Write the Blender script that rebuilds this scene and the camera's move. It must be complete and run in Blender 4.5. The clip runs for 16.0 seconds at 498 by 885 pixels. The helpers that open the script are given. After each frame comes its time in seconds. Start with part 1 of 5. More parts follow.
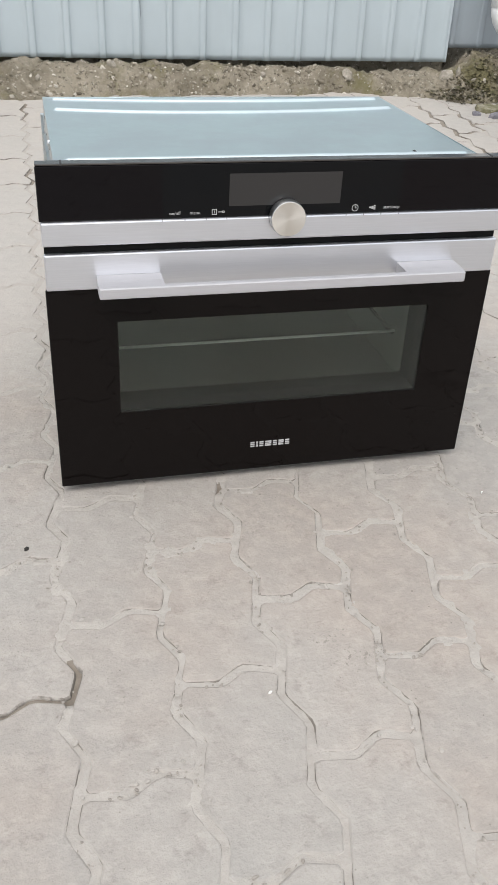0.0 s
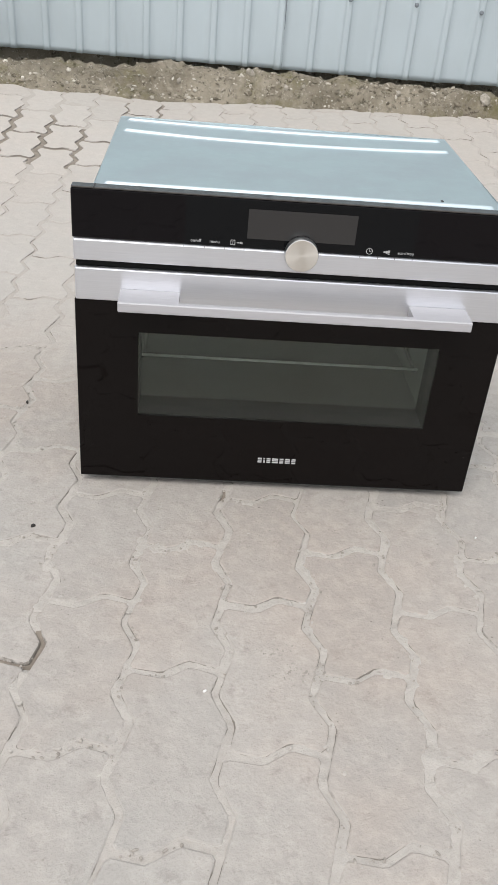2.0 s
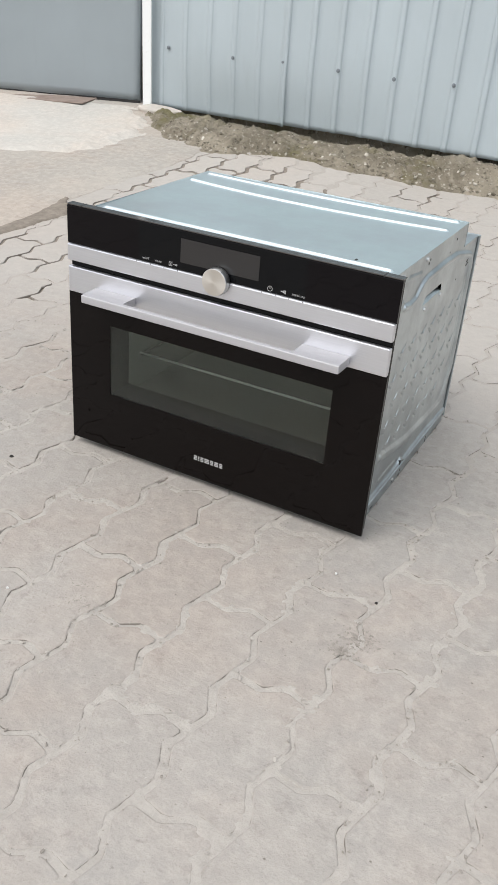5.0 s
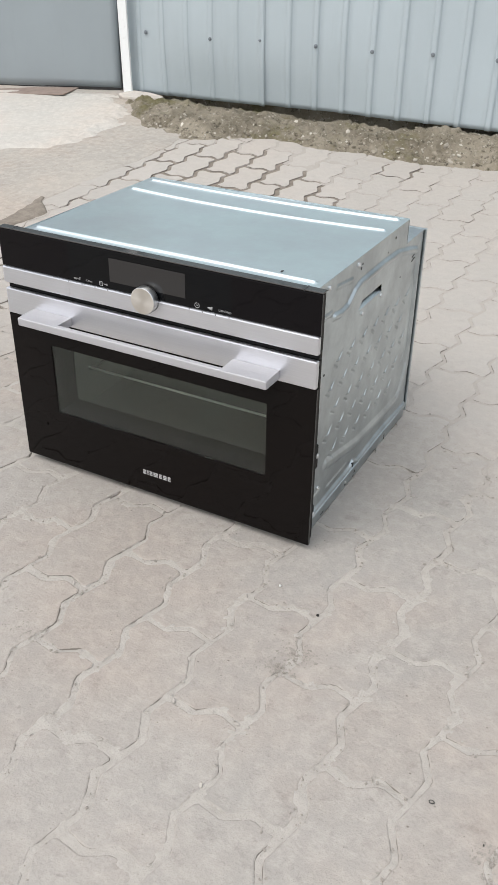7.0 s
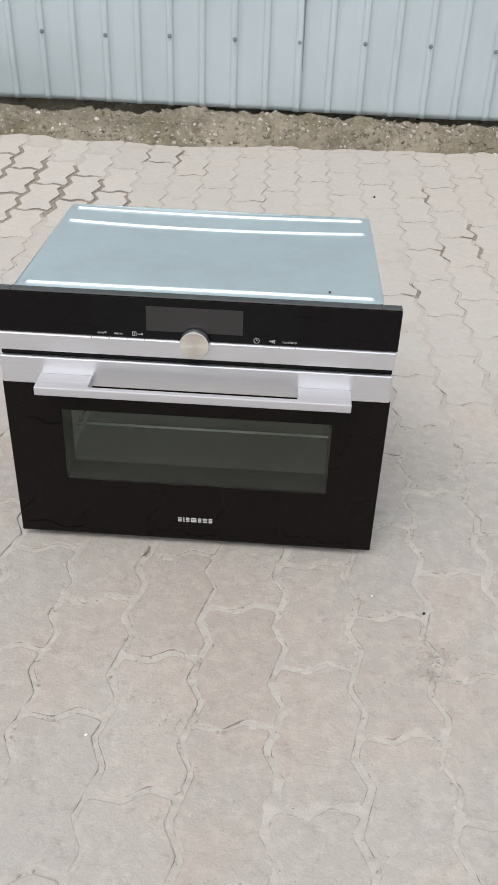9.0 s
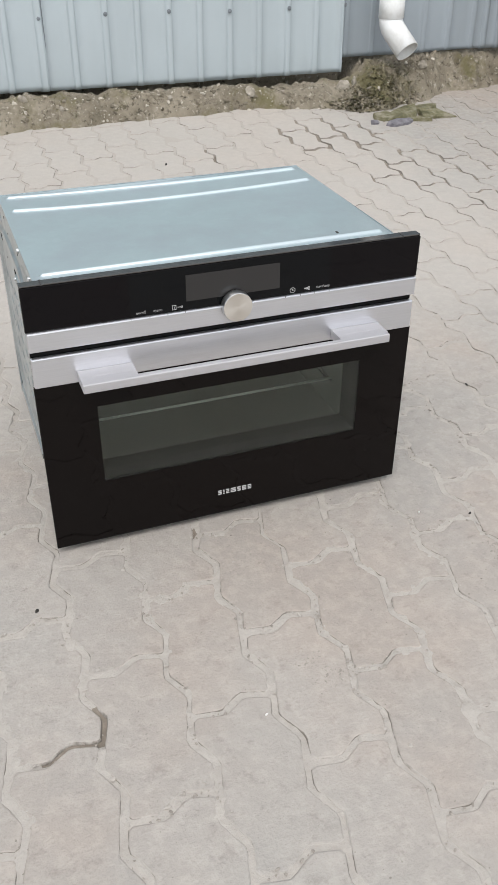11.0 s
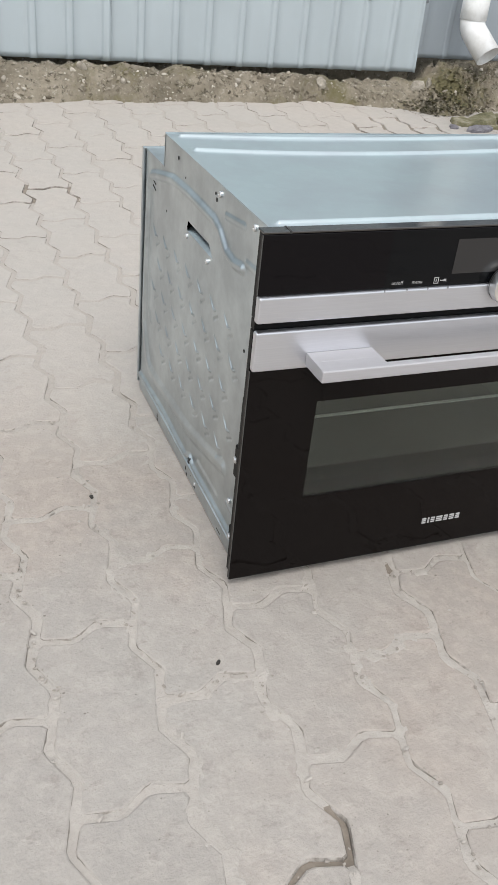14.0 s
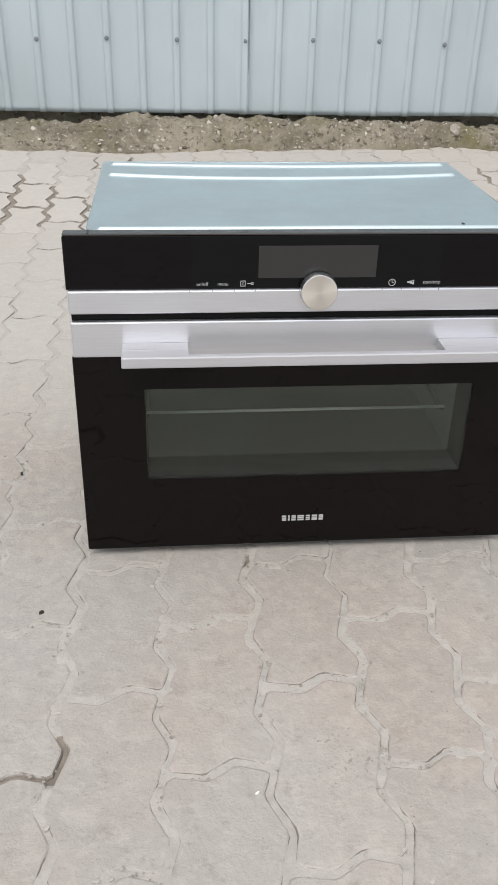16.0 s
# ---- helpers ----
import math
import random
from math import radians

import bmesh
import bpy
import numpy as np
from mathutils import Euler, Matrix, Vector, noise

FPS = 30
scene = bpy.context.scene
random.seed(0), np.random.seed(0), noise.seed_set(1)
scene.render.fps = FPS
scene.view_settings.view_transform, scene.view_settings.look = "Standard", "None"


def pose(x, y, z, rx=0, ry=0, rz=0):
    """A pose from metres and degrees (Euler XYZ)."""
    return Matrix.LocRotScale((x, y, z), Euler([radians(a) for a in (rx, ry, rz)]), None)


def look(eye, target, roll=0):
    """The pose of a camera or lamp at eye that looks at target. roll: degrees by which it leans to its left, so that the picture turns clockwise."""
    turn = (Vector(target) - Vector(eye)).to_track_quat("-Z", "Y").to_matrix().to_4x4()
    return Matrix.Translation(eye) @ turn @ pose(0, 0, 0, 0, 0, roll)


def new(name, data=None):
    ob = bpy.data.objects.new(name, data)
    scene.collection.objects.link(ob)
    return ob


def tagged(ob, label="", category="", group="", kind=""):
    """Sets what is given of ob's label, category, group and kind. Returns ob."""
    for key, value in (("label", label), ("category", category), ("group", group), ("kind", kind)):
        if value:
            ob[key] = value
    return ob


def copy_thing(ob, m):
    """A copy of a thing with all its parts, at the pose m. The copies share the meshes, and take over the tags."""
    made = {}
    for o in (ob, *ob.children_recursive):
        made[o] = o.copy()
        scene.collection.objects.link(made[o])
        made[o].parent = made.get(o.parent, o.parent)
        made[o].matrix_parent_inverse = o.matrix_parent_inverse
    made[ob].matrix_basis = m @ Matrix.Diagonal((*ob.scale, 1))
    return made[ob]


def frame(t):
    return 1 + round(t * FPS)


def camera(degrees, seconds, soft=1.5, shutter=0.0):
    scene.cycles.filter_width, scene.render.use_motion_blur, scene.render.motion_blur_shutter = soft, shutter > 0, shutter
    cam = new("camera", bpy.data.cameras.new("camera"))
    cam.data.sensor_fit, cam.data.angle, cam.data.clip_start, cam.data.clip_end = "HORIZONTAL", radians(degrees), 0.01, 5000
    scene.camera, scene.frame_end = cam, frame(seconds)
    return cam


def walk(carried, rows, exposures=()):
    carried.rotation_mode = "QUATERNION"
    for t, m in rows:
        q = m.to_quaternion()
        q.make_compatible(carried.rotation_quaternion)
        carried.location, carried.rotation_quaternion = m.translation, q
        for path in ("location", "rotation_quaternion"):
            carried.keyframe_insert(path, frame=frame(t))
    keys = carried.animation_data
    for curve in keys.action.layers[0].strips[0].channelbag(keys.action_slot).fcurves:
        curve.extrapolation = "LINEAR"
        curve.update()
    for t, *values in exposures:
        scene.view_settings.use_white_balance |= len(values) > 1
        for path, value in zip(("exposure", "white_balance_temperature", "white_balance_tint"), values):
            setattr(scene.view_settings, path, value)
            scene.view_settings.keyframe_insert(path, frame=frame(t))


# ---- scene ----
cam = camera(32.1, 16.0, soft=0.9)
PATH = [
    (0, (-0.3, -1.015, 0.72), (0.133, 0.621, -0.347), 2.9),
    (0.5, (-0.372, -1.017, 0.725), (0.09, 0.622, -0.325), 3.3),
    (1, (-0.381, -1.031, 0.741), (0.105, 0.604, -0.303), 6.6),
    (1.5, (-0.267, -1.067, 0.77), (0.077, 0.593, -0.291), 5.3),
    (2, (-0.128, -1.088, 0.792), (0.0, 0.585, -0.295), 5.2),
    (2.5, (-0.03, -1.146, 0.806), (-0.035, 0.526, -0.291), 4.1),
    (3, (0.11, -1.182, 0.833), (-0.121, 0.512, -0.206), 2.5),
    (3.2, (0.165, -1.185, 0.846), (-0.065, 0.513, -0.185), 4.0),
    (5.3, (0.709, -1.126, 0.835), (-0.116, 0.418, -0.132), 3.5),
    (5.5, (0.756, -1.104, 0.842), (-0.085, 0.437, -0.115), 2.1),
    (6, (0.859, -1.02, 0.868), (-0.076, 0.455, -0.107), 1.5),
    (6.5, (0.899, -0.973, 0.882), (-0.049, 0.455, -0.148), 0.6),
    (7, (0.744, -1.047, 0.903), (-0.062, 0.458, -0.139), 0.8),
    (7.5, (0.585, -1.09, 0.936), (0.106, 0.529, -0.138), 1.5),
    (8, (0.435, -1.099, 0.938), (0.06, 0.549, -0.131), 3.1),
    (8.5, (0.284, -1.113, 0.951), (0.062, 0.512, -0.193), 3.4),
    (9, (0.129, -1.145, 0.959), (0.065, 0.532, -0.129), 2.2),
    (9.2, (0.062, -1.174, 0.972), (0.111, 0.516, -0.095), 3.7),
    (11.3, (-0.498, -1.058, 0.906), (0.242, 0.447, -0.185), 2.2),
    (11.5, (-0.582, -1.035, 0.908), (0.293, 0.419, -0.151), 4.4),
    (12, (-0.673, -0.887, 0.88), (0.312, 0.51, -0.159), 3.9),
    (12.5, (-0.712, -0.684, 0.846), (0.281, 0.695, -0.208), 7.0),
    (13, (-0.723, -0.578, 0.845), (0.205, 0.844, -0.211), 4.5),
    (13.5, (-0.692, -0.616, 0.76), (0.174, 0.848, -0.292), 6.8),
    (14, (-0.621, -0.747, 0.729), (0.066, 0.799, -0.338), 6.2),
    (14.2, (-0.594, -0.844, 0.763), (-0.057, 0.767, -0.293), 6.0),
    (14.5, (-0.487, -0.854, 0.771), (-0.096, 0.813, -0.261), 3.8),
    (15, (-0.336, -0.889, 0.776), (-0.081, 0.812, -0.246), 3.0),
    (15.5, (-0.243, -0.939, 0.771), (-0.077, 0.776, -0.243), 2.3),
    (16, (-0.176, -0.982, 0.742), (-0.003, 0.745, -0.252), 1.4),
]
EXPOSURES = [(0.0, 0.60), (3.0, 0.59), (6.0, 0.555), (9.0, 0.54), (12.5, 0.52), (14.0, 0.53), (16.0, 0.55)]
walk(cam, [(t, look(eye, target, roll)) for t, eye, target, roll in PATH], EXPOSURES)

# ---- light ----
world = bpy.data.worlds.new("overcast")
scene.world = world
world.use_nodes = True
wn, wl = world.node_tree.nodes, world.node_tree.links
wn.clear()
sky = wn.new("ShaderNodeTexSky")
sky.sky_type, sky.sun_disc = "NISHITA", False
SUN_UP, SUN_ROUND = radians(58), radians(200)
sky.sun_elevation, sky.sun_rotation = SUN_UP, SUN_ROUND
sky.air_density, sky.dust_density, sky.ozone_density = 1.0, 3.0, 1.0
pale = wn.new("ShaderNodeHueSaturation")
pale.inputs["Saturation"].default_value = 0.42
back = wn.new("ShaderNodeBackground")
back.inputs["Strength"].default_value = 0.135
wout = wn.new("ShaderNodeOutputWorld")
wl.new(sky.outputs[0], pale.inputs["Color"])
cloud = wn.new("ShaderNodeMix")
cloud.data_type = "RGBA"
cloud.inputs[0].default_value = 0.55
cloud.inputs[7].default_value = (6.6, 6.9, 7.2, 1)
wl.new(pale.outputs[0], cloud.inputs[6])
wl.new(cloud.outputs[2], back.inputs["Color"])
wl.new(back.outputs[0], wout.inputs["Surface"])
sun = new("sun", bpy.data.lights.new("sun", "SUN"))
sun.data.energy, sun.data.angle, sun.data.color = 1.1, radians(40), (1.0, 0.96, 0.91)
sun_way = Vector((math.sin(SUN_ROUND) * math.cos(SUN_UP), math.cos(SUN_ROUND) * math.cos(SUN_UP), math.sin(SUN_UP)))
sun.matrix_world = look(sun_way * 20, (0, 0, 0))


# ---- materials ----
def material(name, color, rough=0.6, metal=0.0, ior=1.5):
    m = bpy.data.materials.new(name)
    m.use_nodes = True
    b = m.node_tree.nodes["Principled BSDF"]
    b.inputs["Base Color"].default_value = (*color, 1)
    b.inputs["Roughness"].default_value = rough
    b.inputs["Metallic"].default_value = metal
    b.inputs["IOR"].default_value = ior
    return m


def node(m, kind, **inputs):
    n = m.node_tree.nodes.new(kind)
    for k, v in inputs.items():
        n.inputs[k.replace("_", " ")].default_value = v
    return n


def join(m, a, b):
    m.node_tree.links.new(a, b)


def place(m, stretch=(1, 1, 1)):
    """World position, stretched."""
    g = node(m, "ShaderNodeNewGeometry")
    s = node(m, "ShaderNodeVectorMath")
    s.operation = "MULTIPLY"
    s.inputs[1].default_value = stretch
    join(m, g.outputs["Position"], s.inputs[0])
    return s.outputs[0]


def fuzz(m, scale, detail=4.0, rough=0.6, stretch=(1, 1, 1)):
    n = node(m, "ShaderNodeTexNoise", Scale=scale, Detail=detail, Roughness=rough)
    join(m, place(m, stretch), n.inputs["Vector"])
    return n.outputs["Fac"]


def ramp(m, fac, stops):
    r = node(m, "ShaderNodeValToRGB")
    e = r.color_ramp.elements
    while len(e) < len(stops):
        e.new(0.5)
    for i, (p, c) in enumerate(stops):
        e[i].position, e[i].color = p, (*c, 1) if len(c) == 3 else c
    join(m, fac, r.inputs["Fac"])
    return r.outputs["Color"]


def blend(m, fac, a, b, how="MIX"):
    x = node(m, "ShaderNodeMix")
    x.data_type, x.blend_type = "RGBA", how
    for sock, v in ((x.inputs[0], fac), (x.inputs[6], a), (x.inputs[7], b)):
        if isinstance(v, (float, int)):
            sock.default_value = v
        elif isinstance(v, tuple):
            sock.default_value = (*v, 1)
        else:
            join(m, v, sock)
    return x.outputs[2]


def base(m, color):
    join(m, color, m.node_tree.nodes["Principled BSDF"].inputs["Base Color"])


def gloss(m, value):
    join(m, value, m.node_tree.nodes["Principled BSDF"].inputs["Roughness"])


def relief(m, heights, strength=0.3, distance=0.002):
    """Bump from several height fields, one after another."""
    last = None
    for h, d in heights:
        b = node(m, "ShaderNodeBump", Strength=strength, Distance=d)
        join(m, h, b.inputs["Height"])
        if last:
            join(m, last, b.inputs["Normal"])
        last = b.outputs["Normal"]
    join(m, last, m.node_tree.nodes["Principled BSDF"].inputs["Normal"])


def height_of(m, axis):
    g = node(m, "ShaderNodeNewGeometry")
    x = node(m, "ShaderNodeSeparateXYZ")
    join(m, g.outputs["Position"], x.inputs[0])
    return x.outputs[axis]


def paler_back(m, strength):
    """How far the paving is set paler towards the fence: 0 to strength, with a wandering edge."""
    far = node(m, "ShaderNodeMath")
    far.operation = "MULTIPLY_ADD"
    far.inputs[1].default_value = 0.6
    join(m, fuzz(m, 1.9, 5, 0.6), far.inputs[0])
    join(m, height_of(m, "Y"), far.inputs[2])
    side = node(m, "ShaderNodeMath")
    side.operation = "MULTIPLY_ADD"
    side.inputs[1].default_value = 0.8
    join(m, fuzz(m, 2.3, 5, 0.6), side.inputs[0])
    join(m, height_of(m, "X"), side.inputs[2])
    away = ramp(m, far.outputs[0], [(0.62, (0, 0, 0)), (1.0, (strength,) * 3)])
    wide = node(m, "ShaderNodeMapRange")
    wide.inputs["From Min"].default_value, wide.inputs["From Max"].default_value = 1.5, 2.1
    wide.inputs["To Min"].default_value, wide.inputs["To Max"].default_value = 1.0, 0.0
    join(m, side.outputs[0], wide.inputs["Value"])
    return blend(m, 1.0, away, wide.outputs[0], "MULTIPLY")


def make_concrete(name, light, dark, tint=0.03, piece=True, rough=1.0):
    """Weathered concrete; rough weakens the grime and the streaks of a smoother screed."""
    m = material(name, light, 0.9)
    big = ramp(m, fuzz(m, 2.6, 6, 0.62), [(0.34, (0, 0, 0)), (0.66, (1, 1, 1))])
    c = blend(m, big, light, dark)
    cool = ramp(m, fuzz(m, 3.7, 6, 0.65), [(0.46, (0, 0, 0)), (0.66, (0.45, 0.45, 0.45))])
    c = blend(m, cool, c, (dark[0] * 0.97, dark[1], dark[2] * 1.03))
    dust = ramp(m, fuzz(m, 42, 6, 0.7), [(0.46, (0, 0, 0)), (0.60, (0.6, 0.6, 0.6))])
    c = blend(m, dust, c, tuple(min(0.7, v * 1.13) for v in light))
    grime = ramp(m, fuzz(m, 26, 7, 0.75), [(0.56, (0, 0, 0)), (0.66, (0.5 * rough,) * 3)])
    c = blend(m, grime, c, tuple(v * f for v, f in zip(dark, (0.74, 0.71, 0.70))))
    warm = ramp(m, fuzz(m, 1.7, 4, 0.6), [(0.38, (0.965, 0.985, 0.995)), (0.50, (1.0, 1.0, 1.0)), (0.62, (1.032, 0.988, 0.960))])
    c = blend(m, 1.0, c, warm, "MULTIPLY")
    fine = ramp(m, fuzz(m, 260, 4, 0.75), [(0.26, (0.89, 0.885, 0.88)), (0.46, (1, 1, 1)), (0.72, (1.03, 1.03, 1.03))])
    c = blend(m, 1.0, c, fine, "MULTIPLY")
    streak = ramp(m, fuzz(m, 34, 7, 0.8, (1.0, 1.7, 1.0)), [(0.30, (1 - 0.22 * rough, 1 - 0.24 * rough, 1 - 0.25 * rough)), (0.43, (1, 1, 1)), (0.58, (1, 1, 1)), (0.72, (1 + 0.12 * rough,) * 3)])
    c = blend(m, 1.0, c, streak, "MULTIPLY")
    if piece:
        o = node(m, "ShaderNodeObjectInfo")
        c = blend(m, 1.0, c, ramp(m, o.outputs["Random"], [(0, (1 - tint, 1 - tint, 1 - tint)), (1, (1 + tint, 1 + tint * 0.9, 1 + tint * 0.8))]), "MULTIPLY")
        g = node(m, "ShaderNodeNewGeometry")
        c = blend(m, 1.0, c, ramp(m, g.outputs["Random Per Island"], [(0, (1 - tint, 1 - tint, 1 - tint)), (1, (1, 1, 1))]), "MULTIPLY")
    pits = node(m, "ShaderNodeTexVoronoi", Scale=85.0)
    join(m, place(m), pits.inputs["Vector"])
    pit = ramp(m, pits.outputs["Distance"], [(0.03, (0.55, 0.53, 0.50)), (0.10, (1, 1, 1))])
    c = blend(m, 1.0, c, blend(m, ramp(m, fuzz(m, 9, 3), [(0.50, (0, 0, 0)), (0.60, (1, 1, 1))]), (1.0, 1.0, 1.0), pit), "MULTIPLY")
    specks = node(m, "ShaderNodeTexVoronoi", Scale=38.0, Randomness=1.0)
    join(m, place(m, (1.0, 1.3, 1.0)), specks.inputs["Vector"])
    speck = ramp(m, specks.outputs["Distance"], [(0.045, (0.50, 0.47, 0.44)), (0.075, (1, 1, 1))])
    c = blend(m, 1.0, c, blend(m, ramp(m, fuzz(m, 4.5, 4, 0.7), [(0.50, (0, 0, 0)), (0.58, (1, 1, 1))]), (1.0, 1.0, 1.0), speck), "MULTIPLY")
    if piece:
        c = blend(m, paler_back(m, 0.50), c, (0.475, 0.440, 0.402))
    base(m, c)
    relief(m, [(fuzz(m, 30, 5, 0.7), 0.006), (fuzz(m, 240, 3, 0.6), 0.0006)], 0.55)
    return m


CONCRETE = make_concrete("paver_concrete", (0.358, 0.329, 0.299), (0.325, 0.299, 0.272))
PALE_PAVER = make_concrete("pale_paver_concrete", (0.404, 0.373, 0.340), (0.366, 0.338, 0.308))
APRON = make_concrete("apron_concrete", (0.42, 0.38, 0.335), (0.35, 0.32, 0.285), piece=False)
PAD = make_concrete("pad_concrete", (0.520, 0.490, 0.448), (0.470, 0.443, 0.404), piece=False, rough=0.35)

SAND = material("joint_sand", (0.36, 0.34, 0.31), 0.95)
sand = blend(SAND, ramp(SAND, fuzz(SAND, 30, 7, 0.8), [(0.35, (0, 0, 0)), (0.65, (1, 1, 1))]), (0.432, 0.400, 0.364), (0.365, 0.335, 0.303))
# the joint sand turns darker and browner further in, with a wandering edge
back_y = node(SAND, "ShaderNodeMath")
back_y.operation = "MULTIPLY_ADD"
back_y.inputs[1].default_value = 0.9
join(SAND, fuzz(SAND, 2.2, 5, 0.65), back_y.inputs[0])
join(SAND, height_of(SAND, "Y"), back_y.inputs[2])
sand = blend(SAND, ramp(SAND, back_y.outputs[0], [(0.50, (0, 0, 0)), (1.0, (0.55, 0.55, 0.55))]), sand, (0.315, 0.282, 0.250))
sand = blend(SAND, paler_back(SAND, 0.45), sand, (0.43, 0.395, 0.355))
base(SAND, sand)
relief(SAND, [(fuzz(SAND, 160, 5, 0.7), 0.004)], 0.6)

# joint shade painted along the edges of the pavers, broken here and there
CREVICE = material("crevice_shade", (0.2, 0.18, 0.16), 0.95)
base(CREVICE, ramp(CREVICE, fuzz(CREVICE, 13, 6, 0.7), [(0.44, (0.41, 0.38, 0.35)), (0.54, (0.185, 0.165, 0.143))]))

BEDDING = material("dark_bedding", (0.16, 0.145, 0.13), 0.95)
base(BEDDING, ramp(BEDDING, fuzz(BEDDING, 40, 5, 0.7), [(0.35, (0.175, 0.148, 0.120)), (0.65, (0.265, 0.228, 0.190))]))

SOIL = material("soil", (0.25, 0.21, 0.16), 0.95)
sc = blend(SOIL, ramp(SOIL, fuzz(SOIL, 6, 7, 0.72), [(0.36, (0, 0, 0)), (0.64, (1, 1, 1))]), (0.36, 0.316, 0.245), (0.175, 0.15, 0.107))
sc = blend(SOIL, ramp(SOIL, fuzz(SOIL, 55, 6, 0.75), [(0.57, (0, 0, 0)), (0.64, (0.85, 0.85, 0.85))]), sc, (0.52, 0.475, 0.405))
sc = blend(SOIL, ramp(SOIL, fuzz(SOIL, 30, 6, 0.8), [(0.37, (0.9, 0.9, 0.9)), (0.45, (0, 0, 0))]), sc, (0.075, 0.062, 0.042))
sc = blend(SOIL, ramp(SOIL, fuzz(SOIL, 3.3, 6, 0.72), [(0.51, (0, 0, 0)), (0.63, (0.8, 0.8, 0.8))]), sc, (0.16, 0.143, 0.06))
base(SOIL, sc)
relief(SOIL, [(fuzz(SOIL, 35, 7, 0.75), 0.02), (fuzz(SOIL, 200, 4, 0.7), 0.006)], 0.8)

ROCK = material("rock", (0.34, 0.31, 0.26), 0.9)
base(ROCK, ramp(ROCK, fuzz(ROCK, 45, 6, 0.7), [(0.35, (0.22, 0.195, 0.155)), (0.65, (0.42, 0.385, 0.33))]))
relief(ROCK, [(fuzz(ROCK, 70, 5, 0.7), 0.006)], 0.7)
STONE = material("stone", (0.42, 0.39, 0.34), 0.85)
g = node(STONE, "ShaderNodeNewGeometry")
base(STONE, ramp(STONE, g.outputs["Random Per Island"], [(0, (0.13, 0.11, 0.08)), (0.55, (0.28, 0.245, 0.19)), (0.8, (0.40, 0.36, 0.30)), (1, (0.60, 0.56, 0.49))]))
relief(STONE, [(fuzz(STONE, 130, 4, 0.7), 0.003)], 0.5)

SLATE = material("slate", (0.14, 0.135, 0.15), 0.7)
base(SLATE, ramp(SLATE, fuzz(SLATE, 50, 6, 0.7), [(0.35, (0.10, 0.095, 0.11)), (0.7, (0.27, 0.26, 0.28))]))
relief(SLATE, [(fuzz(SLATE, 60, 5, 0.7), 0.008)], 0.8)

MOSS = material("moss_stone", (0.2, 0.19, 0.1), 0.95)
base(MOSS, ramp(MOSS, fuzz(MOSS, 22, 6, 0.7), [(0.36, (0.075, 0.070, 0.034)), (0.5, (0.155, 0.146, 0.082)), (0.66, (0.28, 0.255, 0.195))]))
relief(MOSS, [(fuzz(MOSS, 90, 5, 0.7), 0.006)], 0.7)

LEAF = material("leaf", (0.07, 0.085, 0.035), 0.7)
g = node(LEAF, "ShaderNodeNewGeometry")
base(LEAF, ramp(LEAF, g.outputs["Random Per Island"], [(0, (0.17, 0.135, 0.080)), (0.45, (0.075, 0.076, 0.034)), (0.75, (0.13, 0.12, 0.060)), (1, (0.27, 0.23, 0.15))]))


def make_sheet(name, color, dirt):
    m = material(name, color, 0.45, 0.15)
    c = blend(m, ramp(m, fuzz(m, 1.6, 5, 0.6, (1, 1, 0.5)), [(0.35, (0, 0, 0)), (0.7, (1, 1, 1))]), color, tuple(0.9 * v for v in color))
    c = blend(m, ramp(m, fuzz(m, 5, 6, 0.7, (2.5, 1, 0.35)), [(0.58, (0, 0, 0)), (0.8, (0.5, 0.5, 0.5))]), c, dirt)
    base(m, c)
    gloss(m, ramp(m, fuzz(m, 9, 5), [(0.3, (0.36, 0.36, 0.36)), (0.7, (0.52, 0.52, 0.52))]))
    relief(m, [(fuzz(m, 3.5, 3, 0.5), 0.006), (fuzz(m, 300, 2), 0.0003)], 0.35)
    return m


SHEET = make_sheet("fence_sheet_paint", (0.432, 0.491, 0.519), (0.348, 0.378, 0.392))
SHEET_GREY = make_sheet("grey_sheet_paint", (0.330, 0.374, 0.410), (0.26, 0.292, 0.312))
GATE = make_sheet("gate_paint", (0.292, 0.330, 0.350), (0.245, 0.270, 0.280))
POST_WHITE = material("white_post_paint", (0.72, 0.74, 0.74), 0.5)
base(POST_WHITE, ramp(POST_WHITE, fuzz(POST_WHITE, 25, 6, 0.7), [(0.26, (0.60, 0.60, 0.58)), (0.40, (0.75, 0.76, 0.755))]))
PVC = material("white_pvc", (0.74, 0.75, 0.75), 0.35)
base(PVC, ramp(PVC, fuzz(PVC, 14, 5, 0.7), [(0.3, (0.62, 0.62, 0.6)), (0.6, (0.76, 0.77, 0.77))]))
SCREW_GREY = material("screw_head", (0.20, 0.22, 0.24), 0.5, 0.4)
RUST = material("rusty_strip", (0.24, 0.13, 0.085), 0.9)
base(RUST, ramp(RUST, fuzz(RUST, 20, 6, 0.7), [(0.3, (0.20, 0.150, 0.125)), (0.7, (0.30, 0.240, 0.205))]))

